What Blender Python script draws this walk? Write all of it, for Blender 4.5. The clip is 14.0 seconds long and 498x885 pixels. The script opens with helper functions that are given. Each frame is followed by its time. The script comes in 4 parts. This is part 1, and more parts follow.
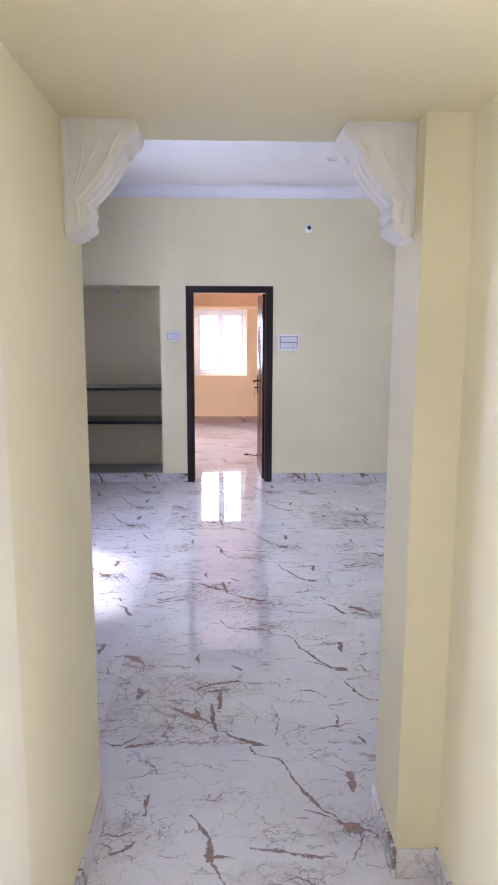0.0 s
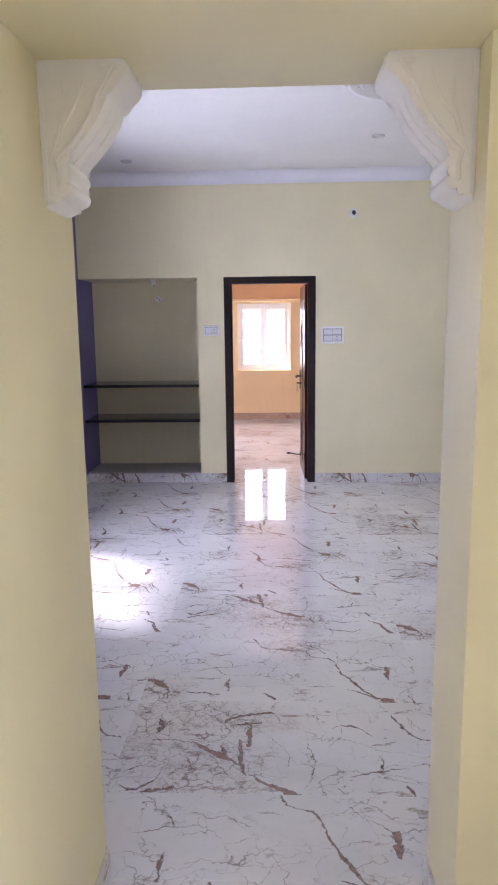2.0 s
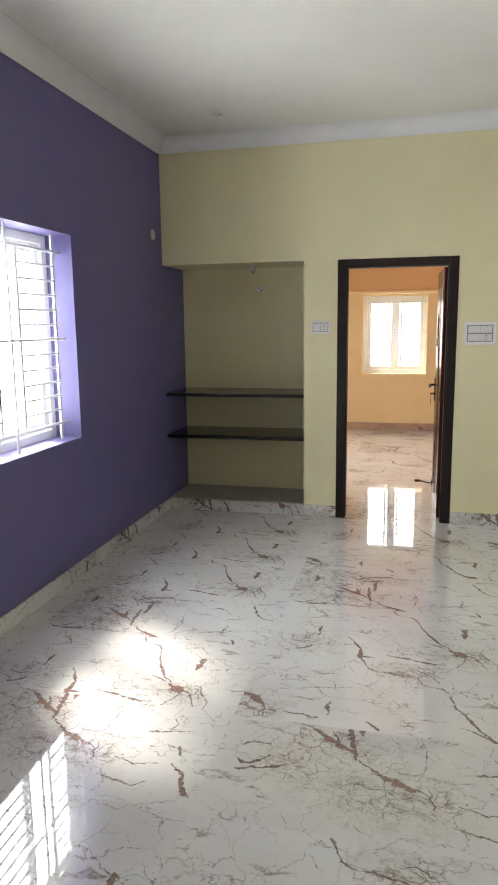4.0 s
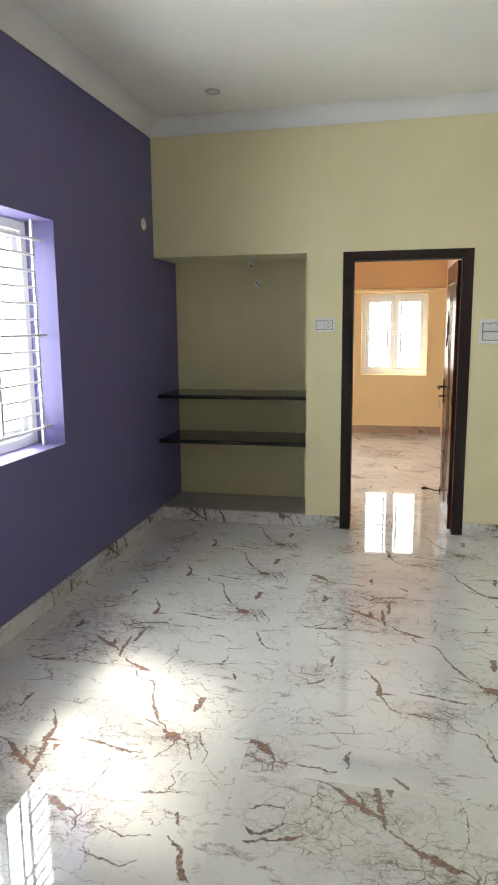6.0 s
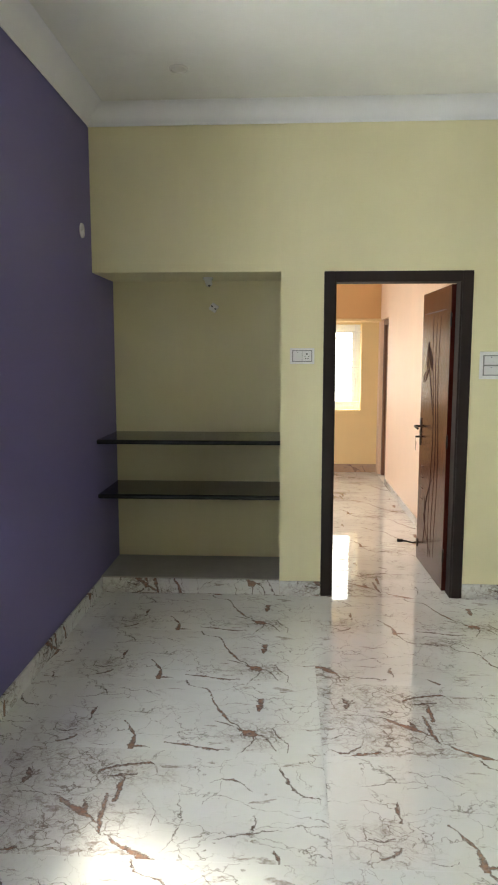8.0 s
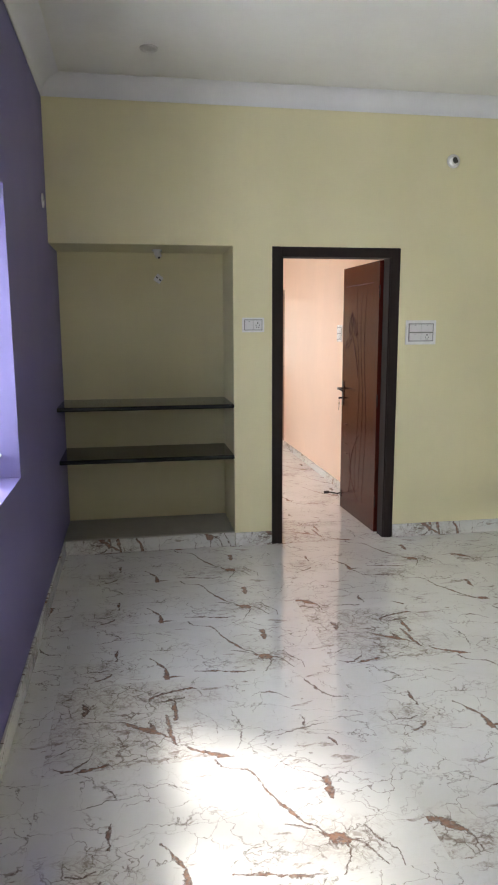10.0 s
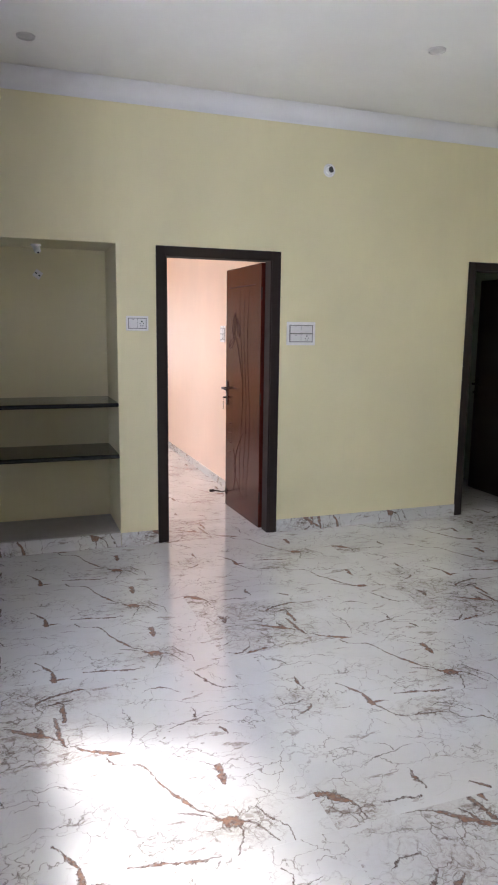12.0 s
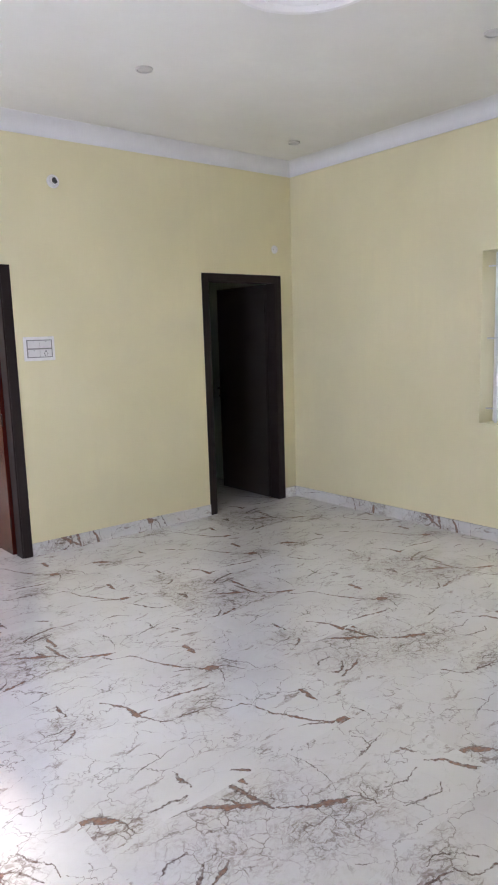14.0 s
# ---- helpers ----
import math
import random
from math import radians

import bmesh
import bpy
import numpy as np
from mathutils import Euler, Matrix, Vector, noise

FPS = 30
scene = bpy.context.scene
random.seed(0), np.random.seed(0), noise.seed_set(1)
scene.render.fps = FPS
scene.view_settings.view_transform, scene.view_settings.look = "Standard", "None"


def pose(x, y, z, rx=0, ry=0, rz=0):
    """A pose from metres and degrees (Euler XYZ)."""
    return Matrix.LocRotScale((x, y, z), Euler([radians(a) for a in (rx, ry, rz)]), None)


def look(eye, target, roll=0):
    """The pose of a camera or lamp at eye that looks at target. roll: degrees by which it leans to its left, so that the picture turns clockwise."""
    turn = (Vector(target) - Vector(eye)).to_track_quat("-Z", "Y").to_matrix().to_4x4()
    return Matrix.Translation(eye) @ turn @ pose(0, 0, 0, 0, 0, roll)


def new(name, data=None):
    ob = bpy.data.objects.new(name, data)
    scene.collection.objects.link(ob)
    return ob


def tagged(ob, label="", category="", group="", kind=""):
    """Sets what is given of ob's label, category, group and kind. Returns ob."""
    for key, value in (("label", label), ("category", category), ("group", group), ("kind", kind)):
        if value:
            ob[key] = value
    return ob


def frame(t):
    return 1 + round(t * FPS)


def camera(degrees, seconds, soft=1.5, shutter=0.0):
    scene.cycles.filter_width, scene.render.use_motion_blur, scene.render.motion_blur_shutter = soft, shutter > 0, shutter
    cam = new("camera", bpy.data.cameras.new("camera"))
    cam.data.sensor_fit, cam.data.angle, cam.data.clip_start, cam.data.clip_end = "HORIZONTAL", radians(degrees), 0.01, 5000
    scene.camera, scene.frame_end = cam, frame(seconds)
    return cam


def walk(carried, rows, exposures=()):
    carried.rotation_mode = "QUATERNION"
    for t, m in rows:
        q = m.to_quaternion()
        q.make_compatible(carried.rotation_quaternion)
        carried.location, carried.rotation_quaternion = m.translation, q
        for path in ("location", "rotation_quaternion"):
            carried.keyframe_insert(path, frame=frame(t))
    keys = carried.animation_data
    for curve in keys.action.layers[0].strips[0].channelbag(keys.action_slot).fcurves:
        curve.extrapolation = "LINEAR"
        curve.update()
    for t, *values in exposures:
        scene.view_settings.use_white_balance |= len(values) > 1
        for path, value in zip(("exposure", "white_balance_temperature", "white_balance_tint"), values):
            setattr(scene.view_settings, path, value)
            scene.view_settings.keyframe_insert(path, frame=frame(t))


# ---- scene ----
import functools

cam = camera(40.2, 14.0, 2.0)
PATH = [
    (0, (0.073, -0.007, 1.637), (0.129, 1.966, 1.313), 0.2),
    (0.5, (0.031, -0.07, 1.638), (0.127, 1.906, 1.345), -1.0),
    (1, (-0.002, -0.047, 1.635), (0.107, 1.929, 1.345), -0.6),
    (1.5, (0.022, 0.081, 1.616), (0.094, 2.051, 1.278), -1.9),
    (2, (0.146, 0.338, 1.618), (0.061, 2.307, 1.28), -0.7),
    (2.5, (0.209, 0.67, 1.623), (0.024, 2.64, 1.331), -2.7),
    (3, (0.25, 1.045, 1.619), (-0.07, 3.005, 1.378), -2.0),
    (3.2, (0.263, 1.224, 1.618), (-0.196, 3.141, 1.283), -1.1),
    (5.3, (0.125, 2.061, 1.582), (-0.347, 3.974, 1.238), -0.5),
    (5.5, (0.11, 2.062, 1.591), (-0.363, 3.976, 1.253), -0.7),
    (6, (0.074, 2.126, 1.575), (-0.366, 4.047, 1.236), -0.5),
    (6.5, (0.041, 2.401, 1.568), (-0.371, 4.337, 1.285), 0.6),
    (7, (-0.117, 2.667, 1.573), (-0.545, 4.6, 1.287), 1.5),
    (7.5, (-0.36, 2.876, 1.559), (-0.814, 4.807, 1.304), -1.1),
    (8, (-0.619, 2.935, 1.575), (-0.729, 4.916, 1.323), 0.0),
    (8.2, (-0.781, 2.903, 1.574), (-0.711, 4.882, 1.296), -2.0),
    (10.3, (-1.373, 2.607, 1.559), (-1.02, 4.547, 1.226), 0.4),
    (10.5, (-1.391, 2.603, 1.557), (-1.027, 4.543, 1.235), 1.2),
    (11, (-1.41, 2.578, 1.55), (-0.977, 4.505, 1.237), 1.6),
    (11.5, (-1.399, 2.579, 1.552), (-0.856, 4.477, 1.228), 1.3),
    (12, (-1.379, 2.583, 1.541), (-0.717, 4.442, 1.214), 0.7),
    (12.5, (-1.36, 2.577, 1.541), (-0.551, 4.378, 1.219), -0.3),
    (13, (-1.329, 2.569, 1.538), (-0.362, 4.289, 1.212), -1.2),
    (13.5, (-1.306, 2.545, 1.55), (-0.194, 4.179, 1.242), -1.0),
    (14, (-1.274, 2.52, 1.558), (-0.026, 4.052, 1.25), -1.8),
]

# exposure follows the phone's own metering
# ---- light ----
EXPO = [(0.0, 1.40, 5480, 31), (2.0, 1.33, 5720, 30), (3.0, 0.97, 6400, 16), (5.5, 1.26, 6850, 7), (6.5, 0.95, 6800, 5), (7.0, 1.20, 6850, 5), (7.5, 1.78, 6900, 2),
        (8.2, 1.02, 6950, 3), (10.5, 1.04, 6350, 12), (12.5, 1.20, 6150, 18), (14.0, 1.36, 6150, 20)]
walk(cam, [(t, look(eye, target, roll)) for t, eye, target, roll in PATH], EXPO)

world = bpy.data.worlds.new("daylight")
scene.world = world
world.use_nodes = True
sky = world.node_tree.nodes.new("ShaderNodeTexSky")
sky.sky_type, sky.sun_disc = "NISHITA", False
SUN = Vector((1.02, -0.66, -1.5)).normalized()      # the way the sunlight travels
sky.sun_elevation = math.asin(-SUN.z)
sky.sun_rotation = math.atan2(-SUN.x, -SUN.y)
bg = world.node_tree.nodes["Background"]
bg.inputs["Strength"].default_value = 0.08
world.node_tree.links.new(sky.outputs[0], bg.inputs["Color"])

sun = new("sun", bpy.data.lights.new("sun", "SUN"))
sun.data.energy, sun.data.angle, sun.data.color = 5.0, radians(8.5), (1.0, 0.95, 0.86)
sun.matrix_world = look((-6, 4, 9), Vector((-6, 4, 9)) + SUN)


def window_light(x, y, z, rz, width, height, watts, color, tilt=0):
    """Sky light in a window's opening, just outside the glass; rz turns it so that it shines inwards."""
    lamp = new("window_light", bpy.data.lights.new("window_light", "AREA"))
    lamp.data.shape, lamp.data.size, lamp.data.size_y = "RECTANGLE", width, height
    lamp.data.energy, lamp.data.color = watts, color
    lamp.matrix_world = pose(x, y, z, 90 - tilt, 0, rz)
    return lamp


window_light(-2.60, 5.40, 1.55, 270, 2.8, 3.6, 238, (0.88, 0.93, 1.0), 0)
window_light(3.72, 4.70, 1.49, 90, 2.2, 2.2, 16, (0.9, 0.95, 1.0), 10)
window_light(-0.09, 12.62, 1.43, 180, 1.6, 1.8, 26, (1.0, 0.97, 0.93))
window_light(-2.20, 9.6, 1.75, 270, 1.3, 1.3, 21, (0.97, 0.97, 1.0), 42)
# two lamps at added, unseen hall windows, to brighten the passage walls
window_light(-2.30, -0.3, 1.6, 270, 1.8, 1.6, 27, (1.0, 0.98, 0.96))
window_light(2.90, -0.3, 1.6, 90, 1.8, 1.6, 11, (1.0, 0.98, 0.96))


# ---- materials ----
def nodes_of(name):
    mat = bpy.data.materials.new(name)
    mat.use_nodes = True
    tree = mat.node_tree
    return mat, tree, tree.nodes["Principled BSDF"]


def add(tree, kind, **inputs):
    node = tree.nodes.new(kind)
    for key, value in inputs.items():
        node.inputs[key.replace("_", " ")].default_value = value
    return node


def mixed(tree, fac, a, b, mode="MIX"):
    node = tree.nodes.new("ShaderNodeMix")
    node.data_type, node.blend_type = "RGBA", mode
    for socket, value in ((node.inputs[0], fac), (node.inputs[6], a), (node.inputs[7], b)):
        if isinstance(value, bpy.types.NodeSocket):
            tree.links.new(value, socket)
        else:
            socket.default_value = value
    return node.outputs[2]


def ramp(tree, fac, stops):
    node = tree.nodes.new("ShaderNodeValToRGB")
    while len(node.color_ramp.elements) < len(stops):
        node.color_ramp.elements.new(0.5)
    for el, (p, c) in zip(node.color_ramp.elements, stops):
        el.position, el.color = p, (c, c, c, 1) if isinstance(c, (int, float)) else c
    tree.links.new(fac, node.inputs[0])
    return node.outputs[0]


def coords(tree, scale=(1, 1, 1), shift=None):
    tex = tree.nodes.new("ShaderNodeTexCoord")
    mapping = tree.nodes.new("ShaderNodeMapping")
    mapping.inputs["Scale"].default_value = scale
    tree.links.new(tex.outputs["Object"], mapping.inputs["Vector"])
    if shift is not None:
        tree.links.new(shift, mapping.inputs["Location"])
    return mapping.outputs[0]


def noise_of(tree, vec, scale, detail=4, rough=0.55, distortion=0.0):
    node = add(tree, "ShaderNodeTexNoise", Scale=scale, Detail=detail, Roughness=rough, Distortion=distortion)
    tree.links.new(vec, node.inputs["Vector"])
    return node.outputs["Fac"]


def bump(tree, shader, height, strength, distance):
    node = add(tree, "ShaderNodeBump", Strength=strength, Distance=distance)
    tree.links.new(height, node.inputs["Height"])
    tree.links.new(node.outputs[0], shader.inputs["Normal"])


def rgb(c, k=1.0):
    return (c[0] * k, c[1] * k, c[2] * k, 1)


def paint(name, color, rough=0.55, relief=0.12):
    """Rolled wall paint: soft blotches, faint roller streaks and orange-peel relief."""
    mat, tree, bsdf = nodes_of(name)
    vec = coords(tree)
    big = noise_of(tree, vec, 1.3, 3)
    streak = noise_of(tree, coords(tree, (9, 9, 0.9)), 2.0, 4)
    base = mixed(tree, ramp(tree, big, [(0.3, 0.0), (0.7, 1.0)]), rgb(color, 0.94), rgb(color, 1.04))
    base = mixed(tree, ramp(tree, streak, [(0.35, 0.0), (0.75, 0.55)]), base, rgb(color, 0.97))
    tree.links.new(base, bsdf.inputs["Base Color"])
    tree.links.new(ramp(tree, big, [(0.2, rough - 0.06), (0.8, rough + 0.08)]), bsdf.inputs["Roughness"])
    bump(tree, bsdf, noise_of(tree, vec, 160, 3), relief, 0.002)
    return mat


def plain(name, color, rough=0.4, metal=0.0, grain=60.0, vary=0.08):
    mat, tree, bsdf = nodes_of(name)
    vec = coords(tree)
    fine = noise_of(tree, vec, grain, 4)
    tree.links.new(mixed(tree, fine, rgb(color, 1 - vary), rgb(color, 1 + vary)), bsdf.inputs["Base Color"])
    tree.links.new(ramp(tree, noise_of(tree, vec, grain * 0.3, 3), [(0.2, max(0.02, rough - 0.08)), (0.8, rough + 0.1)]), bsdf.inputs["Roughness"])
    bsdf.inputs["Metallic"].default_value = metal
    bump(tree, bsdf, fine, 0.06, 0.001)
    return mat


def wood(name, dark, light, rough=0.3, pores=0.35, relief=0.15):
    mat, tree, bsdf = nodes_of(name)
    grain = noise_of(tree, coords(tree, (14, 14, 0.8)), 3.0, 8, 0.65, 1.2)
    fine = noise_of(tree, coords(tree, (160, 160, 5)), 2.0, 3)
    base = mixed(tree, ramp(tree, grain, [(0.35, 0.0), (0.68, 1.0)]), rgb(dark), rgb(light))
    base = mixed(tree, ramp(tree, fine, [(0.5, 0.0), (0.75, pores)]), base, rgb(dark, 0.6))
    tree.links.new(base, bsdf.inputs["Base Color"])
    tree.links.new(ramp(tree, grain, [(0.2, rough - 0.2 * pores), (0.8, rough + 0.3 * pores)]), bsdf.inputs["Roughness"])
    bump(tree, bsdf, fine, relief, 0.001)
    return mat


class Nodes:
    """Short spellings for chains of maths in one node tree."""

    def __init__(self, tree):
        self.tree = tree

    def maths(self, kind, a, b, clamp=False):
        node = self.tree.nodes.new("ShaderNodeMath")
        node.operation, node.use_clamp = kind, clamp
        for socket, value in zip(node.inputs, (a, b)):
            if isinstance(value, (int, float)):
                socket.default_value = value
            else:
                self.tree.links.new(value, socket)
        return node.outputs[0]

    def times(self, a, b):
        return self.maths("MULTIPLY", a, b)

    def edges(self, source, scale, width):
        cell = add(self.tree, "ShaderNodeTexVoronoi", Scale=scale)
        cell.feature = "DISTANCE_TO_EDGE"
        self.tree.links.new(source, cell.inputs["Vector"])
        return ramp(self.tree, cell.outputs["Distance"], [(0.0, 1.0), (width, 0.0)])

    def warped(self, vec, scale, amount, detail=5.0, rough=0.6):
        """Coordinates pulled about by noise."""
        warp = add(self.tree, "ShaderNodeTexNoise", Scale=scale, Detail=detail, Roughness=rough)
        self.tree.links.new(vec, warp.inputs["Vector"])
        pull = self.tree.nodes.new("ShaderNodeVectorMath")
        pull.operation = "MULTIPLY_ADD"
        pull.inputs[1].default_value = (amount, amount, amount)
        self.tree.links.new(warp.outputs["Color"], pull.inputs[0])
        back = self.tree.nodes.new("ShaderNodeVectorMath")
        back.operation = "SUBTRACT"
        back.inputs[1].default_value = (amount / 2, amount / 2, amount / 2)
        self.tree.links.new(vec, back.inputs[0])
        self.tree.links.new(back.outputs[0], pull.inputs[2])
        return pull.outputs[0]

    def stretched(self, vec, scale, turn):
        node = self.tree.nodes.new("ShaderNodeMapping")
        node.inputs["Scale"].default_value = scale
        node.inputs["Rotation"].default_value = (0, 0, turn)
        self.tree.links.new(vec, node.inputs["Vector"])
        return node.outputs[0]


@functools.lru_cache(maxsize=None)
def stroke_group(points, rust):
    """A node group that draws one printed vein along (u, v, half width) points; it fades out at both ends.
    A ramp along its axis holds the sideways run and the width. Outputs: the whole vein, and its rusty core."""
    tree = bpy.data.node_groups.new("printed_vein", "ShaderNodeTree")
    tree.interface.new_socket("Vector", in_out="INPUT", socket_type="NodeSocketVector")
    tree.interface.new_socket("Swell", in_out="INPUT", socket_type="NodeSocketFloat")
    tree.interface.new_socket("Body", in_out="OUTPUT", socket_type="NodeSocketFloat")
    tree.interface.new_socket("Core", in_out="OUTPUT", socket_type="NodeSocketFloat")
    given, result = tree.nodes.new("NodeGroupInput"), tree.nodes.new("NodeGroupOutput")
    n = Nodes(tree)
    pts = [Vector((u, v, 0)) for u, v, w in points]
    run = pts[-1] - pts[0]
    length, turn = run.length, math.atan2(run.y, run.x)
    spin = Matrix.Rotation(-turn, 3, "Z")
    place = tree.nodes.new("ShaderNodeMapping")
    place.inputs["Scale"].default_value = (1 / length, 1 / length, 1)
    place.inputs["Rotation"].default_value = (0, 0, -turn)
    place.inputs["Location"].default_value = (spin @ pts[0]) * (-1 / length)
    tree.links.new(given.outputs[0], place.inputs["Vector"])
    split = tree.nodes.new("ShaderNodeSeparateXYZ")
    tree.links.new(place.outputs[0], split.inputs[0])
    stops = []
    for p, (u, v, w) in zip(pts, points):
        q = spin @ (p - pts[0]) / length
        stops.append((min(max(q.x, 0.0), 1.0), (0.5 + q.y, w * 10 / length, 0, 1)))
    stops.sort(key=lambda stop: stop[0])
    stops = [(0.0, (stops[0][1][0], 0, 0, 1))] + [(0.02 + 0.96 * p, c) for p, c in stops] + [(1.0, (stops[-1][1][0], 0, 0, 1))]
    coded = tree.nodes.new("ShaderNodeSeparateColor")
    tree.links.new(ramp(tree, split.outputs[0], stops), coded.inputs[0])
    off = n.maths("ABSOLUTE", n.maths("SUBTRACT", n.maths("ADD", split.outputs[1], 0.5), coded.outputs[0]), 0.0)
    slack = n.maths("SUBTRACT", n.times(coded.outputs[1], given.outputs[1]), off)
    tree.links.new(n.maths("MULTIPLY", slack, length * 380.0, True), result.inputs[0])
    tree.links.new(n.maths("MULTIPLY", n.maths("SUBTRACT", slack, 0.0028 / length), length * 260.0 * rust, True), result.inputs[1])
    return tree


def patch(n, vec, u, v, ru, rv):
    """A soft oval round (u, v): 1 in the middle, 0 at its rim."""
    node = n.tree.nodes.new("ShaderNodeMapping")
    node.inputs["Scale"].default_value = (1 / ru, 1 / rv, 0.0)
    node.inputs["Location"].default_value = (-u / ru, -v / rv, 0)
    n.tree.links.new(vec, node.inputs["Vector"])
    size = n.tree.nodes.new("ShaderNodeVectorMath")
    size.operation = "LENGTH"
    n.tree.links.new(node.outputs[0], size.inputs[0])
    return n.maths("SUBTRACT", 1.0, size.outputs["Value"], True)


def marble(name, base, rough, strokes=(), smears=(), seed=0.0, upright=False):
    """Polished white tile print: grey clouds, fine crackle and brown scribbles, with the printed veins on top.
    strokes: (points, rust, shift); smears: (u, v, ru, rv) ovals of brown scribble."""
    mat, tree, bsdf = nodes_of(name)
    n = Nodes(tree)
    flatten = tree.nodes.new("ShaderNodeMapping")
    flatten.inputs["Scale"].default_value = (1, 1, 0 if strokes else 1)
    if upright:      # a strip standing on edge: its height takes the print's second direction
        flatten.inputs["Rotation"].default_value = (-math.pi / 2, 0, 0)
        flatten.inputs["Scale"].default_value = (1, 0, 1)
    tree.links.new(coords(tree), flatten.inputs["Vector"])
    own = flatten.outputs[0]
    offset = tree.nodes.new("ShaderNodeMapping")
    offset.inputs["Location"].default_value = (seed, seed * 1.7, seed * 0.3)
    tree.links.new(own, offset.inputs["Vector"])
    vec = offset.outputs[0]
    pull = n.warped(vec, 2.6, 0.34)
    flat = n.stretched(pull, (0.85, 1.5, 1.5), 0.12)
    clouds = noise_of(tree, flat, 1.6, 6, 0.6)
    color = mixed(tree, ramp(tree, clouds, [(0.38, 0.0), (0.72, 1.0)]), rgb(base), rgb((base[0] * 0.88, base[1] * 0.87, base[2] * 0.87)))
    # hair-fine crackle nets, in patches
    gate = ramp(tree, noise_of(tree, vec, 2.4, 4), [(0.36, 0.0), (0.50, 1.0)])
    for source, scale, width, at, low, high in ((n.warped(flat, 9.0, 0.12), 2.9, 0.011, 7, 0.38, 0.85), (n.warped(pull, 12.0, 0.07), 7.0, 0.017, 6, 0.45, 0.9)):
        thin = n.times(n.edges(source, scale, width), n.times(gate, ramp(tree, noise_of(tree, vec, at, 4), [(low, 0.1), (low + 0.16, high)])))
        color = mixed(tree, thin, color, (0.20, 0.165, 0.15, 1))
    # short dark pencil strokes, lying along the tile
    dash_at = n.stretched(n.warped(vec, 6.0, 0.10), (0.75, 3.0, 1.0), 0.30)
    dash = ramp(tree, noise_of(tree, dash_at, 6.0, 6, 0.62, 0.4), [(0.615, 0.0), (0.65, 0.75)])
    color = mixed(tree, n.times(dash, ramp(tree, noise_of(tree, vec, 40, 4), [(0.36, 0.25), (0.58, 0.95)])), color, (0.22, 0.155, 0.13, 1))
    # scribbled brown smears
    if smears:
        zone = None
        for u, v, ru, rv in smears:
            spot = patch(n, n.warped(own, 6.0, 0.30), u, v, ru, rv)
            zone = spot if zone is None else n.maths("MAXIMUM", zone, spot)
        zone = ramp(tree, zone, [(0.05, 0.0), (0.60, 1.0)])
        scribble = ramp(tree, noise_of(tree, n.stretched(pull, (1.0, 1.9, 1.0), 0.2), 20, 7, 0.72, 1.8), [(0.46, 0.0), (0.61, 0.8)])
        net = n.edges(n.warped(vec, 9.0, 0.09), 17.0, 0.05)
        color = mixed(tree, n.times(zone, 0.07), color, (0.42, 0.33, 0.27, 1))
        color = mixed(tree, n.times(zone, n.times(scribble, ramp(tree, noise_of(tree, vec, 9, 4), [(0.40, 0.15), (0.60, 1.0)]))), color, (0.24, 0.175, 0.145, 1))
        color = mixed(tree, n.times(zone, n.times(net, ramp(tree, noise_of(tree, vec, 13, 3), [(0.40, 0.0), (0.55, 0.9)]))), color, (0.17, 0.12, 0.10, 1))
    # the printed veins: dark ragged edges, rust-brown where they swell
    if strokes:
        ragged = n.warped(n.warped(own, 12.0, 0.036, 3.0), 36.0, 0.034, 6.0, 0.75)
        swell = n.maths("MULTIPLY", ramp(tree, noise_of(tree, own, 24.0, 5, 0.62), [(0.30, 0.45), (0.70, 2.0)]), 0.080)
        veins = cores = None
        moved = {}
        for points, rust, shift in strokes:
            if shift not in moved:
                slide = tree.nodes.new("ShaderNodeVectorMath")
                slide.operation = "SUBTRACT"
                slide.inputs[1].default_value = (shift[0], shift[1], 0)
                tree.links.new(ragged, slide.inputs[0])
                moved[shift] = slide.outputs[0]
            vein = tree.nodes.new("ShaderNodeGroup")
            vein.node_tree = stroke_group(tuple(points), rust)
            tree.links.new(moved[shift], vein.inputs[0])
            tree.links.new(swell, vein.inputs[1])
            body, core = vein.outputs
            veins = body if veins is None else n.maths("MAXIMUM", veins, body)
            cores = core if cores is None else n.maths("MAXIMUM", cores, core)
        grain = ramp(tree, noise_of(tree, own, 60.0, 5, 0.7), [(0.32, 0.4), (0.56, 0.97)])
        color = mixed(tree, n.times(veins, grain), color, (0.115, 0.078, 0.070, 1))
        color = mixed(tree, n.times(cores, ramp(tree, noise_of(tree, own, 50.0, 5, 0.65), [(0.38, 0.10), (0.60, 0.95)])), color, (0.34, 0.185, 0.13, 1))
    tree.links.new(color, bsdf.inputs["Base Color"])
    tree.links.new(ramp(tree, noise_of(tree, vec, 3.0, 4), [(0.3, rough * 0.7), (0.75, rough * 1.8)]), bsdf.inputs["Roughness"])
    bsdf.inputs["IOR"].default_value = 2.35
    bump(tree, bsdf, noise_of(tree, vec, 4.0, 2), 0.02, 0.004)
    return mat


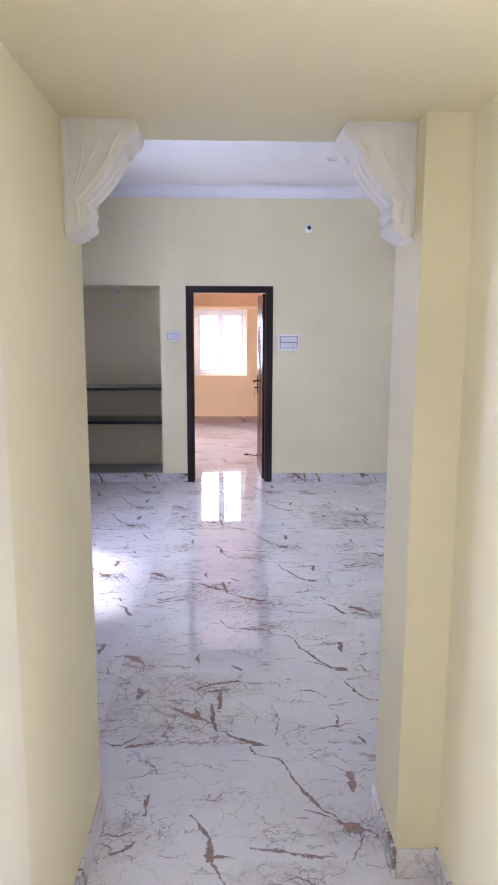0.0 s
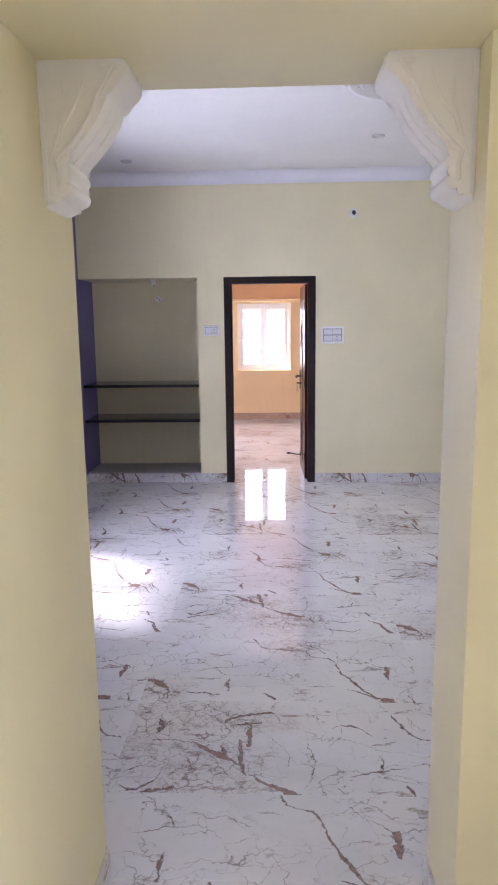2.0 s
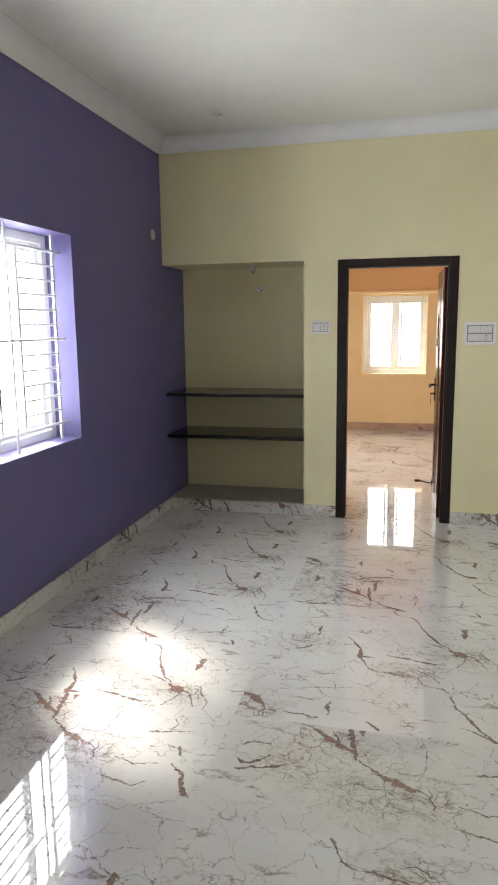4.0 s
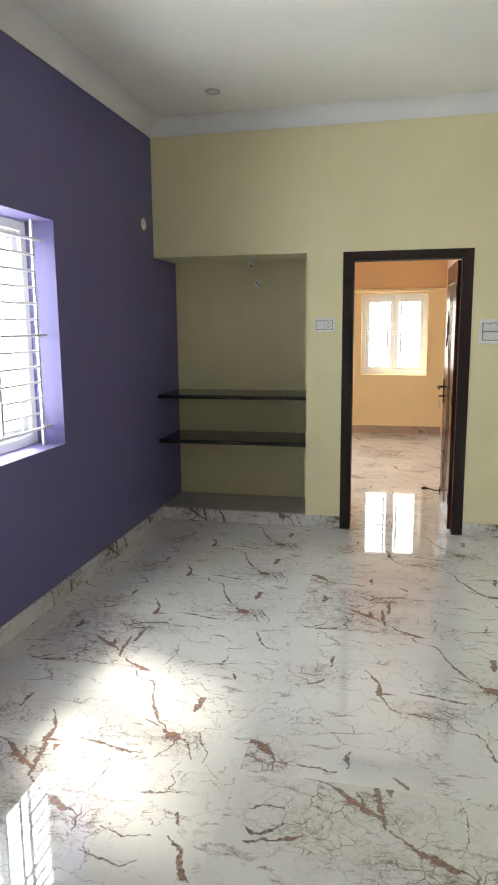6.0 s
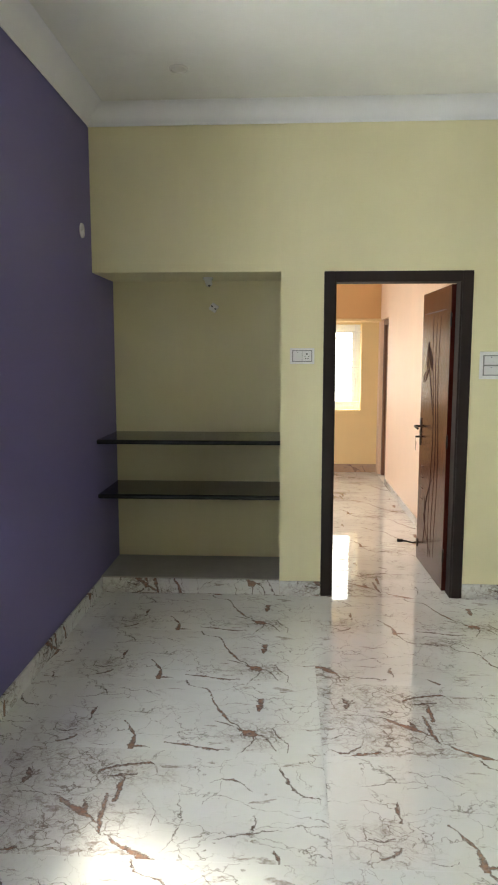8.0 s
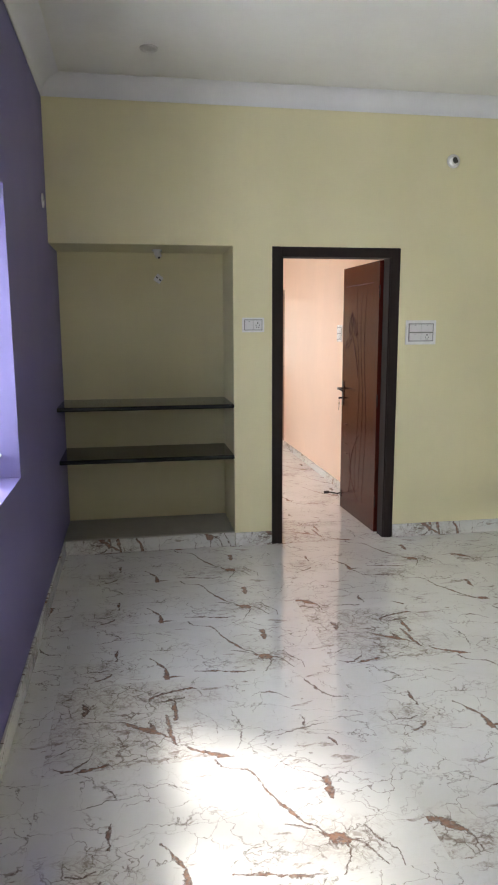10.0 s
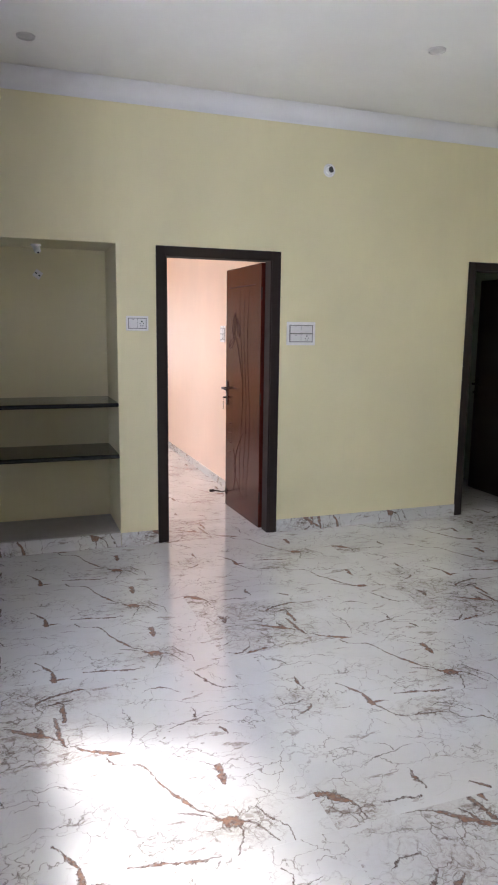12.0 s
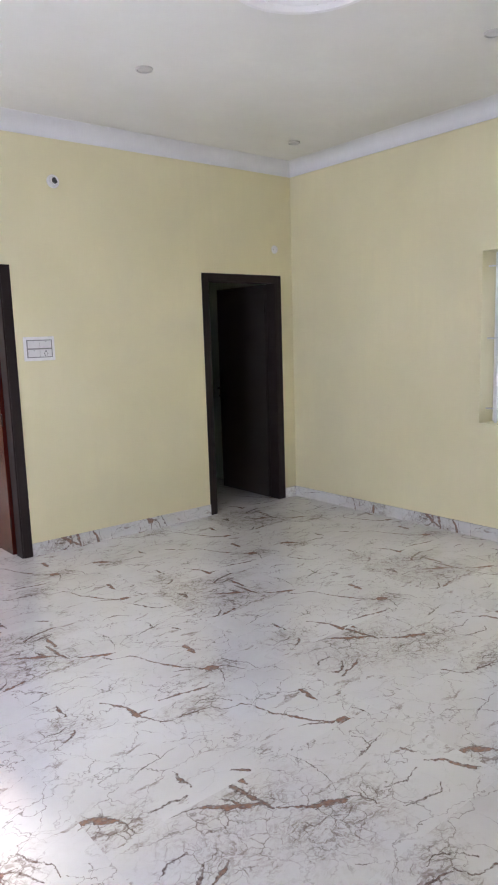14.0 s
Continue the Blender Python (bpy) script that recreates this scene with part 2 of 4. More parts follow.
# The floor tile comes in four prints that share two drawings. Points are (along, across, half width) on the tile.
HERE = (0.0, 0.0)
RIVER = [  # the long diagonal vein with its star, the blot beside it and the strokes round them
    ([(0.610, 0.605, 0.004), (0.629, 0.558, 0.005), (0.661, 0.537, 0.004), (0.716, 0.526, 0.005), (0.745, 0.488, 0.005), (0.760, 0.432, 0.006), (0.774, 0.381, 0.006), (0.796, 0.340, 0.007),
      (0.816, 0.308, 0.007), (0.840, 0.266, 0.011), (0.862, 0.221, 0.006), (0.888, 0.199, 0.006), (0.910, 0.164, 0.006), (0.945, 0.145, 0.012), (0.980, 0.124, 0.010), (1.030, 0.121, 0.004)], 0.9),
    ([(0.785, 0.235, 0.003), (0.840, 0.208, 0.006), (0.876, 0.186, 0.005), (0.918, 0.155, 0.008)], 0.7),
    ([(0.925, 0.155, 0.016), (0.960, 0.135, 0.026), (0.985, 0.125, 0.014)], 1.0),
    ([(0.966, 0.121, 0.007), (0.958, 0.061, 0.004), (0.934, 0.013, 0.004), (0.905, -0.020, 0.003)], 0.5),
    ([(0.985, 0.140, 0.006), (1.022, 0.113, 0.005), (1.045, 0.060, 0.004), (1.062, 0.010, 0.004)], 0.6),
    ([(1.045, 0.185, 0.004), (1.080, 0.112, 0.005), (1.108, 0.064, 0.004), (1.115, 0.005, 0.004)], 0.5),
    ([(1.000, 0.165, 0.002), (1.080, 0.205, 0.0016), (1.160, 0.255, 0.0016)], 0.0),
    ([(0.995, 0.440, 0.006), (0.991, 0.405, 0.013), (0.988, 0.370, 0.014), (0.982, 0.318, 0.007)], 1.0),
    ([(0.852, 0.542, 0.002), (0.889, 0.492, 0.0022), (0.928, 0.464, 0.003), (0.985, 0.426, 0.003)], 0.2),
    ([(0.995, 0.425, 0.003), (1.050, 0.450, 0.002), (1.120, 0.430, 0.0016), (1.200, 0.395, 0.0014)], 0.0),
    ([(0.115, 0.405, 0.0022), (0.176, 0.417, 0.004), (0.228, 0.430, 0.0035), (0.301, 0.438, 0.003), (0.345, 0.447, 0.002)], 0.2),
    ([(0.205, 0.500, 0.003), (0.245, 0.479, 0.004), (0.262, 0.438, 0.003)], 0.3),
    ([(0.248, 0.330, 0.004), (0.242, 0.285, 0.008), (0.250, 0.202, 0.004)], 0.6),
    ([(0.319, 0.508, 0.0018), (0.374, 0.476, 0.0025), (0.439, 0.489, 0.0022), (0.514, 0.442, 0.002)], 0.0),
    ([(0.595, 0.086, 0.0018), (0.656, 0.133, 0.0024), (0.706, 0.162, 0.0018)], 0.0),
    ([(0.420, 0.290, 0.0014), (0.560, 0.270, 0.0018), (0.700, 0.300, 0.0014)], 0.0),
]
RIVER_FOOT = [  # strokes along the lower edge of the first print only
    ([(0.600, 0.056, 0.004), (0.640, 0.050, 0.007), (0.684, 0.049, 0.008), (0.735, 0.026, 0.006), (0.772, 0.024, 0.007), (0.823, 0.010, 0.008), (0.875, 0.016, 0.004)], 0.9),
    ([(0.405, 0.215, 0.004), (0.436, 0.160, 0.009), (0.462, 0.120, 0.009), (0.475, 0.069, 0.009), (0.474, 0.020, 0.015), (0.478, -0.030, 0.015)], 0.9),
    ([(0.455, 0.028, 0.008), (0.500, 0.020, 0.008), (0.545, 0.015, 0.004)], 0.9),
    ([(0.121, 0.131, 0.004), (0.179, 0.115, 0.006), (0.213, 0.138, 0.005)], 0.3),
    ([(0.150, 0.036, 0.006), (0.194, 0.059, 0.009), (0.232, 0.090, 0.004)], 0.7),
    ([(0.304, 0.032, 0.003), (0.358, 0.017, 0.003), (0.400, 0.035, 0.003)], 0.2),
]
RIVER_HEAD = [  # the vein's beginning and the brown flag of the shifted print
    ([(0.476, 0.610, 0.005), (0.500, 0.545, 0.007), (0.522, 0.504, 0.006), (0.565, 0.482, 0.004), (0.620, 0.481, 0.007), (0.699, 0.466, 0.007), (0.745, 0.452, 0.005)], 0.6),
    ([(0.690, 0.520, 0.003), (0.740, 0.540, 0.004), (0.800, 0.500, 0.003), (0.850, 0.440, 0.004)], 0.4),
    ([(0.000, 0.180, 0.016), (0.040, 0.158, 0.020), (0.080, 0.122, 0.016), (0.108, 0.085, 0.007), (0.122, 0.015, 0.004)], 1.0),
    ([(0.545, 0.075, 0.004), (0.575, 0.032, 0.010), (0.592, 0.010, 0.010)], 0.5),
    ([(0.190, 0.070, 0.003), (0.290, 0.060, 0.007), (0.350, 0.050, 0.004)], 0.2),
]
THICKET = [  # a nest of short strokes beside scribbled smears
    ([(0.380, 0.432, 0.004), (0.405, 0.458, 0.010), (0.441, 0.478, 0.008), (0.507, 0.499, 0.008), (0.575, 0.512, 0.010), (0.600, 0.500, 0.004)], 0.4),
    ([(0.400, 0.410, 0.003), (0.470, 0.425, 0.008), (0.540, 0.440, 0.006)], 0.2),
    ([(0.494, 0.420, 0.006), (0.493, 0.350, 0.014), (0.490, 0.270, 0.008)], 0.7),
    ([(0.450, 0.315, 0.007), (0.456, 0.245, 0.012), (0.470, 0.175, 0.009), (0.482, 0.105, 0.008)], 0.6),
    ([(0.102, 0.316, 0.003), (0.189, 0.319, 0.0035), (0.278, 0.294, 0.004), (0.342, 0.244, 0.013), (0.403, 0.204, 0.016), (0.470, 0.161, 0.007)], 0.8),
    ([(0.380, 0.275, 0.006), (0.402, 0.240, 0.009), (0.410, 0.195, 0.006)], 0.7),
    ([(0.113, 0.460, 0.008), (0.131, 0.400, 0.016), (0.122, 0.360, 0.010)], 0.2),
    ([(0.490, 0.116, 0.005), (0.540, 0.078, 0.006), (0.600, 0.030, 0.014), (0.650, 0.008, 0.018), (0.705, -0.017, 0.010)], 1.0),
    ([(0.700, 0.000, 0.003), (0.745, -0.030, 0.005), (0.760, -0.090, 0.004)], 0.6),
    ([(0.025, 0.042, 0.003), (0.060, 0.020, 0.008), (0.100, 0.015, 0.008), (0.140, 0.050, 0.007), (0.165, 0.080, 0.004)], 0.4),
    ([(0.050, -0.026, 0.004), (0.115, -0.010, 0.009), (0.179, 0.017, 0.012), (0.235, 0.036, 0.005)], 0.8),
    ([(0.030, 0.110, 0.003), (0.080, 0.145, 0.004), (0.150, 0.150, 0.004)], 0.2),
    ([(0.820, 0.400, 0.002), (0.860, 0.422, 0.005), (0.900, 0.417, 0.009), (0.950, 0.385, 0.004), (0.990, 0.355, 0.002)], 0.5),
    ([(0.865, 0.410, 0.002), (0.850, 0.340, 0.0025), (0.800, 0.270, 0.002)], 0.0),
    ([(1.070, 0.520, 0.003), (1.095, 0.450, 0.006), (1.122, 0.395, 0.007), (1.150, 0.350, 0.006), (1.185, 0.325, 0.004), (1.230, 0.322, 0.007)], 0.4),
    ([(0.865, 0.102, 0.002), (0.920, 0.118, 0.005), (0.978, 0.135, 0.006), (1.040, 0.150, 0.004), (1.090, 0.158, 0.002)], 0.3),
    ([(0.985, 0.230, 0.003), (1.000, 0.185, 0.005), (0.990, 0.140, 0.004)], 0.3),
    ([(0.720, 0.330, 0.0018), (0.744, 0.192, 0.003), (0.740, 0.127, 0.003), (0.704, 0.029, 0.002)], 0.0),
    ([(0.560, 0.350, 0.0016), (0.640, 0.240, 0.0024), (0.650, 0.150, 0.002)], 0.0),
    ([(1.060, 0.055, 0.006), (1.075, 0.025, 0.008), (1.085, -0.010, 0.004)], 0.5),
]
THICKET_FOOT = [  # what the raised print shows below
    ([(0.545, 0.075, 0.002), (0.560, 0.050, 0.0035), (0.600, 0.020, 0.002)], 0.2),
    ([(0.860, 0.130, 0.003), (0.930, 0.105, 0.006), (1.010, 0.090, 0.004), (1.060, 0.120, 0.003)], 0.4),
    ([(1.110, 0.230, 0.005), (1.165, 0.180, 0.010), (1.200, 0.090, 0.010), (1.230, 0.070, 0.005)], 0.8),
    ([(0.880, 0.235, 0.003), (0.960, 0.210, 0.005), (1.060, 0.225, 0.003)], 0.1),
]


def shifted(strokes, shift):
    return [(points, rust, shift) for points, rust in strokes]


YELLOW = paint("yellow_paint", (0.78, 0.715, 0.47))
CREAM = paint("cream_paint", (0.80, 0.745, 0.50))
PURPLE = paint("purple_paint", (0.138, 0.119, 0.285), 0.5)
ORANGE = paint("orange_paint", (0.90, 0.69, 0.38))
DEEP_ORANGE = paint("deep_orange_paint", (0.76, 0.45, 0.21))
PEACH = paint("peach_paint", (0.86, 0.65, 0.52))
WHITE = paint("white_ceiling_paint", (0.80, 0.79, 0.75), 0.7)
COVE = paint("white_cove_paint", (0.77, 0.765, 0.785), 0.7)
OFFWHITE = paint("off_white_paint", (0.82, 0.78, 0.60))
SAGE = paint("grey_green_paint", (0.66, 0.72, 0.63), 0.7)
PLASTER = paint("plaster_white", (0.88, 0.87, 0.86), 0.6, 0.2)
FACADE = paint("outer_render", (0.6, 0.58, 0.52), 0.9, 0.5)
STONE = (0.74, 0.73, 0.725)
TILES = {
    "river": marble("marble_tile_river", STONE, 0.013, shifted(RIVER + RIVER_FOOT, HERE), [(0.17, 0.08, 0.20, 0.16), (0.98, 0.14, 0.20, 0.14)], 1.3),
    "low_river": marble("marble_tile_low_river", STONE, 0.013, shifted(RIVER, (0.13, -0.13)) + shifted(RIVER_HEAD, HERE), [(0.06, 0.08, 0.20, 0.18), (0.72, 0.50, 0.20, 0.12)], 5.1),
    "thicket": marble("marble_tile_thicket", STONE, 0.013, shifted(THICKET, HERE), [(0.20, 0.42, 0.42, 0.34), (0.34, 0.10, 0.34, 0.26), (0.50, 0.44, 0.2, 0.16)], 9.7),
    "high_thicket": marble("marble_tile_high_thicket", STONE, 0.013, shifted(THICKET, (0.04, 0.29)) + shifted(THICKET_FOOT, HERE), [(0.40, 0.40, 0.42, 0.30), (0.68, 0.24, 0.34, 0.26)], 14.2),
}
SKIRT = (
    marble("marble_skirting_plain", (0.74, 0.73, 0.73), 0.10, shifted(RIVER, (0.0, -0.36)), [(0.95, 0.05, 0.3, 0.14)], 3.3, True),
    marble("marble_skirting_brown", (0.74, 0.73, 0.73), 0.10, shifted(RIVER + RIVER_FOOT, (0.05, -0.06)) + shifted(THICKET, (-0.1, -0.15)), [(0.25, 0.04, 0.35, 0.14)], 7.9, True),
)
WARM_SKIRT = (marble("brown_marble_skirting", (0.50, 0.32, 0.23), 0.15, shifted(RIVER, (0.0, -0.1)), [(0.3, 0.05, 0.5, 0.2)], 4.4, True),)
GROUT = plain("tile_bed", (0.55, 0.53, 0.51), 0.8)
GRANITE = plain("black_granite", (0.018, 0.018, 0.02), 0.12, 0.0, 220, 0.5)
NICHE_STONE = plain("grey_stone", (0.33, 0.31, 0.285), 0.35, 0.0, 30, 0.1)
FRAME_WOOD = wood("dark_brown_frame", (0.018, 0.0115, 0.0115), (0.026, 0.016, 0.0155), 0.65)
FRAME_WOOD.node_tree.nodes["Principled BSDF"].inputs["Specular IOR Level"].default_value = 0.3
LEAF_WOOD = wood("reddish_brown_leaf", (0.056, 0.0104, 0.0078), (0.061, 0.0114, 0.0085), 0.24, 0.05, 0.012)
LEAF_WOOD.node_tree.nodes["Principled BSDF"].inputs["Specular IOR Level"].default_value = 0.32
# leaf wood made darker, so the carving's shade lies in the colour
GROOVE_SHADE = wood("groove_shade_brown", (0.036, 0.0076, 0.006), (0.044, 0.0092, 0.007), 0.4, 0.1, 0.04)
BROWN_WOOD = wood("light_brown_door", (0.16, 0.075, 0.05), (0.27, 0.135, 0.09), 0.4)
DARK_LEAF = wood("dark_leaf", (0.02, 0.014, 0.014), (0.03, 0.021, 0.02), 0.5)
UPVC = plain("white_upvc", (0.80, 0.80, 0.80), 0.3, 0.0, 20, 0.03)
IRON = plain("white_painted_iron", (0.74, 0.74, 0.77), 0.35, 0.0, 40, 0.06)
PLASTIC = plain("white_plastic", (0.84, 0.82, 0.82), 0.25, 0.0, 50, 0.03)
SWITCH = plain("grey_white_switch", (0.73, 0.71, 0.72), 0.3, 0.0, 50, 0.04)
BOX_GREY = plain("light_box_grey", (0.58, 0.56, 0.54), 0.5, 0.0, 50, 0.05)
GAP = plain("dark_gap", (0.03, 0.03, 0.035), 0.6)
JOINT = plain("grey_joint", (0.27, 0.26, 0.26), 0.5)
BLACK_METAL = plain("blackened_metal", (0.03, 0.026, 0.024), 0.35, 0.8, 90, 0.2)
STEEL = plain("steel", (0.5, 0.5, 0.5), 0.25, 1.0)
SOIL = plain("bare_soil", (0.22, 0.18, 0.12), 0.95, 0.0, 3, 0.25)
HAZE = plain("far_greenery", (0.22, 0.30, 0.16), 0.95, 0.0, 0.7, 0.3)

GLASS, glass_tree, glass_bsdf = nodes_of("window_glass")
glass_bsdf.inputs["Base Color"].default_value = (0.96, 0.98, 0.97, 1)
glass_bsdf.inputs["Roughness"].default_value = 0.0
glass_bsdf.inputs["Transmission Weight"].default_value = 1.0
glass_bsdf.inputs["IOR"].default_value = 1.1


# ---- building helpers ----
def part(name, bm, material, parent=None, label="", smooth=False, at=None):
    """Links a bmesh as one mesh object, under a thing or a part if a parent is given."""
    mesh = bpy.data.meshes.new(name)
    bmesh.ops.recalc_face_normals(bm, faces=bm.faces)
    bm.to_mesh(mesh)
    bm.free()
    for m in material if isinstance(material, (list, tuple)) else [material]:
        mesh.materials.append(m)
    if smooth:
        mesh.polygons.foreach_set("use_smooth", [True] * len(mesh.polygons))
        mesh.set_sharp_from_angle(angle=radians(35))
    ob = new(name, mesh)
    ob.parent = parent
    if at is not None:
        ob.matrix_basis = at
    if label:
        ob["label"] = label
    return ob


def thing(name, m, label, category, group="", kind=""):
    return_ob = new(name)
    return_ob.empty_display_size = 0.1
    return_ob.matrix_basis = m
    return tagged(return_ob, label, category, group, kind)


def box(x0, x1, y0, y1, z0, z1, bevel=0.0, bm=None, seg=2):
    own = bmesh.new()
    bmesh.ops.create_cube(own, size=1)
    for v in own.verts:
        v.co = Vector(((x0 + x1) / 2 + v.co.x * (x1 - x0), (y0 + y1) / 2 + v.co.y * (y1 - y0), (z0 + z1) / 2 + v.co.z * (z1 - z0)))
    if bevel:
        bmesh.ops.bevel(own, geom=own.edges[:], offset=bevel, segments=seg, affect="EDGES", profile=0.5)
    return joined(bm, own)


def joined(bm, own):
    if bm is None:
        return own
    mesh = bpy.data.meshes.new("join")
    own.to_mesh(mesh)
    own.free()
    bm.from_mesh(mesh)
    bpy.data.meshes.remove(mesh)
    return bm


def cyl(center, axis, r, h, n=24, r2=None, bevel=0.0, bm=None):
    """A round bar, disc or cone, h long along axis, starting at center."""
    own = bmesh.new()
    bmesh.ops.create_cone(own, cap_ends=True, segments=n, radius1=r, radius2=r if r2 is None else r2, depth=h)
    if bevel:
        rim = [e for e in own.edges if abs(e.verts[0].co.z - e.verts[1].co.z) < 1e-6]
        bmesh.ops.bevel(own, geom=rim, offset=bevel, segments=3, affect="EDGES", profile=0.5)
    turn = Vector(axis).to_track_quat("Z", "Y").to_matrix().to_4x4()
    bmesh.ops.transform(own, matrix=Matrix.Translation(center) @ turn @ Matrix.Translation((0, 0, h / 2)), verts=own.verts)
    return joined(bm, own)


def tube(points, r, n=8, bm=None, taper=None):
    """A round strip swept along points."""
    own = bmesh.new()
    pts = [Vector(p) for p in points]
    rings = []
    for i, p in enumerate(pts):
        d = (pts[min(i + 1, len(pts) - 1)] - pts[max(i - 1, 0)]).normalized()
        side = d.cross(Vector((0.31, 0.87, 0.38))).normalized()
        up = d.cross(side)
        k = r if taper is None else r * taper(i / (len(pts) - 1))
        rings.append([own.verts.new(p + (side * math.cos(a) + up * math.sin(a)) * k) for a in (2 * math.pi * j / n for j in range(n))])
    for a, b in zip(rings, rings[1:]):
        for j in range(n):
            own.faces.new((a[j], a[(j + 1) % n], b[(j + 1) % n], b[j]))
    own.faces.new(rings[0])
    own.faces.new(rings[-1])
    return joined(bm, own)


def lathe(profile, n=64, bm=None):
    """Turns (radius, z) pairs round the z axis."""
    own = bmesh.new()
    rings = []
    for r, z in profile:
        rings.append([own.verts.new((r * math.cos(a), r * math.sin(a), z)) for a in (2 * math.pi * j / n for j in range(n))])
    for a, b in zip(rings, rings[1:]):
        for j in range(n):
            own.faces.new((a[j], a[(j + 1) % n], b[(j + 1) % n], b[j]))
    own.faces.new(rings[0])
    own.faces.new(rings[-1])
    return joined(bm, own)


def prism(outline, y0, y1, bevel=0.0, bm=None):
    """An outline in x and z, made solid from y0 to y1."""
    own = bmesh.new()
    front = [own.verts.new((x, y0, z)) for x, z in outline]
    back = [own.verts.new((x, y1, z)) for x, z in outline]
    n = len(outline)
    for i in range(n):
        own.faces.new((front[i], front[(i + 1) % n], back[(i + 1) % n], back[i]))
    caps = [own.faces.new(front), own.faces.new(back)]
    if bevel:
        bmesh.ops.bevel(own, geom=[e for f in caps for e in f.edges], offset=bevel, segments=2, affect="EDGES", profile=0.5)
    return joined(bm, own)


def wall(name, along, a0, a1, lo, hi, z0, z1, mats, holes=(), label=""):
    """A wall along x or y from a0 to a1, between lo and hi in the other direction, with openings cut through.
    mats: the face at lo, the face at hi, and the reveals and ends."""
    us = sorted({a0, a1, *[v for h in holes for v in h[:2]]})
    zs = sorted({z0, z1, *[v for h in holes for v in h[2:]]})
    solid = {}
    for i in range(len(us) - 1):
        for k in range(len(zs) - 1):
            u, z = (us[i] + us[i + 1]) / 2, (zs[k] + zs[k + 1]) / 2
            solid[i, k] = not any(h[0] < u < h[1] and h[2] < z < h[3] for h in holes)
    bm = bmesh.new()

    def p(u, w, z):
        return bm.verts.new((u, w, z) if along == "x" else (w, u, z))

    def quad(points, index):
        f = bm.faces.new([p(*q) for q in points])
        f.material_index = index

    for (i, k), full in solid.items():
        if not full:
            continue
        u0, u1, v0, v1 = us[i], us[i + 1], zs[k], zs[k + 1]
        quad([(u0, lo, v0), (u1, lo, v0), (u1, lo, v1), (u0, lo, v1)], 0)
        quad([(u0, hi, v0), (u0, hi, v1), (u1, hi, v1), (u1, hi, v0)], 1)
        for di, dk, edge in ((-1, 0, ((u0, v0), (u0, v1))), (1, 0, ((u1, v0), (u1, v1))), (0, -1, ((u0, v0), (u1, v0))), (0, 1, ((u0, v1), (u1, v1)))):
            if not solid.get((i + di, k + dk), False):
                (ua, va), (ub, vb) = edge
                quad([(ua, lo, va), (ub, lo, vb), (ub, hi, vb), (ua, hi, va)], 2)
    bmesh.ops.remove_doubles(bm, verts=bm.verts, dist=1e-5)
    ob = part(name, bm, mats)
    return tagged(ob, label, "wall", "", "structure")


# ---- the shell ----
XW, XE, YN, YS, ZC = -1.86, 3.20, 7.30, 2.10, 3.09

wall("wall_west", "y", 1.90, 7.90, XW - 0.23, XW, 0, ZC, (FACADE, PURPLE, PURPLE), [(4.53, 5.73, 0.90, 2.16)], "deep purple painted plaster wall with a window opening")
wall("wall_north", "x", XW, XE, YN, YN + 0.12, 0, ZC, (YELLOW, ORANGE, YELLOW),
     [(XW, -0.66, 0.0, 2.10), (-0.388, 0.528, 0.0, 2.098), (2.160, 3.052, 0.0, 2.098)], "pale yellow painted wall with two doorways and a niche")
wall("wall_east", "y", 1.90, 7.42, XE, XE + 0.23, 0, ZC, (YELLOW, FACADE, YELLOW), [(4.10, 5.31, 0.87, 2.11)], "pale yellow painted wall with a window opening")
wall("wall_south", "x", XW, XE, 1.81, YS, 0, ZC, (CREAM, YELLOW, CREAM), [(-0.368, 0.572, 0.0, 2.185)], "pale yellow wall pierced by the low passage opening")
# niche box behind the north wall
niche = wall("wall_niche_back", "x", XW, -0.54, 7.82, 7.90, 0, 2.22, (YELLOW, ORANGE, YELLOW), (), "pale yellow back wall of the niche")
wall("wall_niche_side", "y", 7.42, 7.82, -0.66, -0.54, 0, 2.22, (YELLOW, ORANGE, YELLOW), (), "pale yellow side wall of the niche")
tagged(part("niche_soffit", box(XW, -0.66, 7.42, 7.82, 2.10, 2.22), YELLOW), "pale yellow underside of the niche", "niche", "", "structure")
tagged(part("niche_plinth", box(XW, -0.66, YN + 0.012, 7.82, 0.0, 0.104, 0.003), NICHE_STONE), "grey stone floor slab of the niche", "plinth", "", "structure")
# passage towards the hall where the walk begins
wall("wall_passage_left", "y", 1.26, 1.81, -0.49, -0.368, 0, ZC, (CREAM, CREAM, CREAM), (), "pale yellow wall of the low passage")
wall("wall_passage_left_end", "y", 0.92, 1.26, -0.49, -0.343, 0, ZC, (OFFWHITE, OFFWHITE, OFFWHITE), (), "off-white wall at the mouth of the passage")
wall("wall_passage_right", "y", 1.17, 1.81, 0.70, 0.83, 0, ZC, (CREAM, CREAM, CREAM), (), "pale yellow wall of the low passage")
tagged(part("ceiling_passage", box(-0.368, 0.70, 1.17, 1.81, 2.185, 2.32), CREAM), "pale yellow low ceiling of the passage", "ceiling", "", "structure")
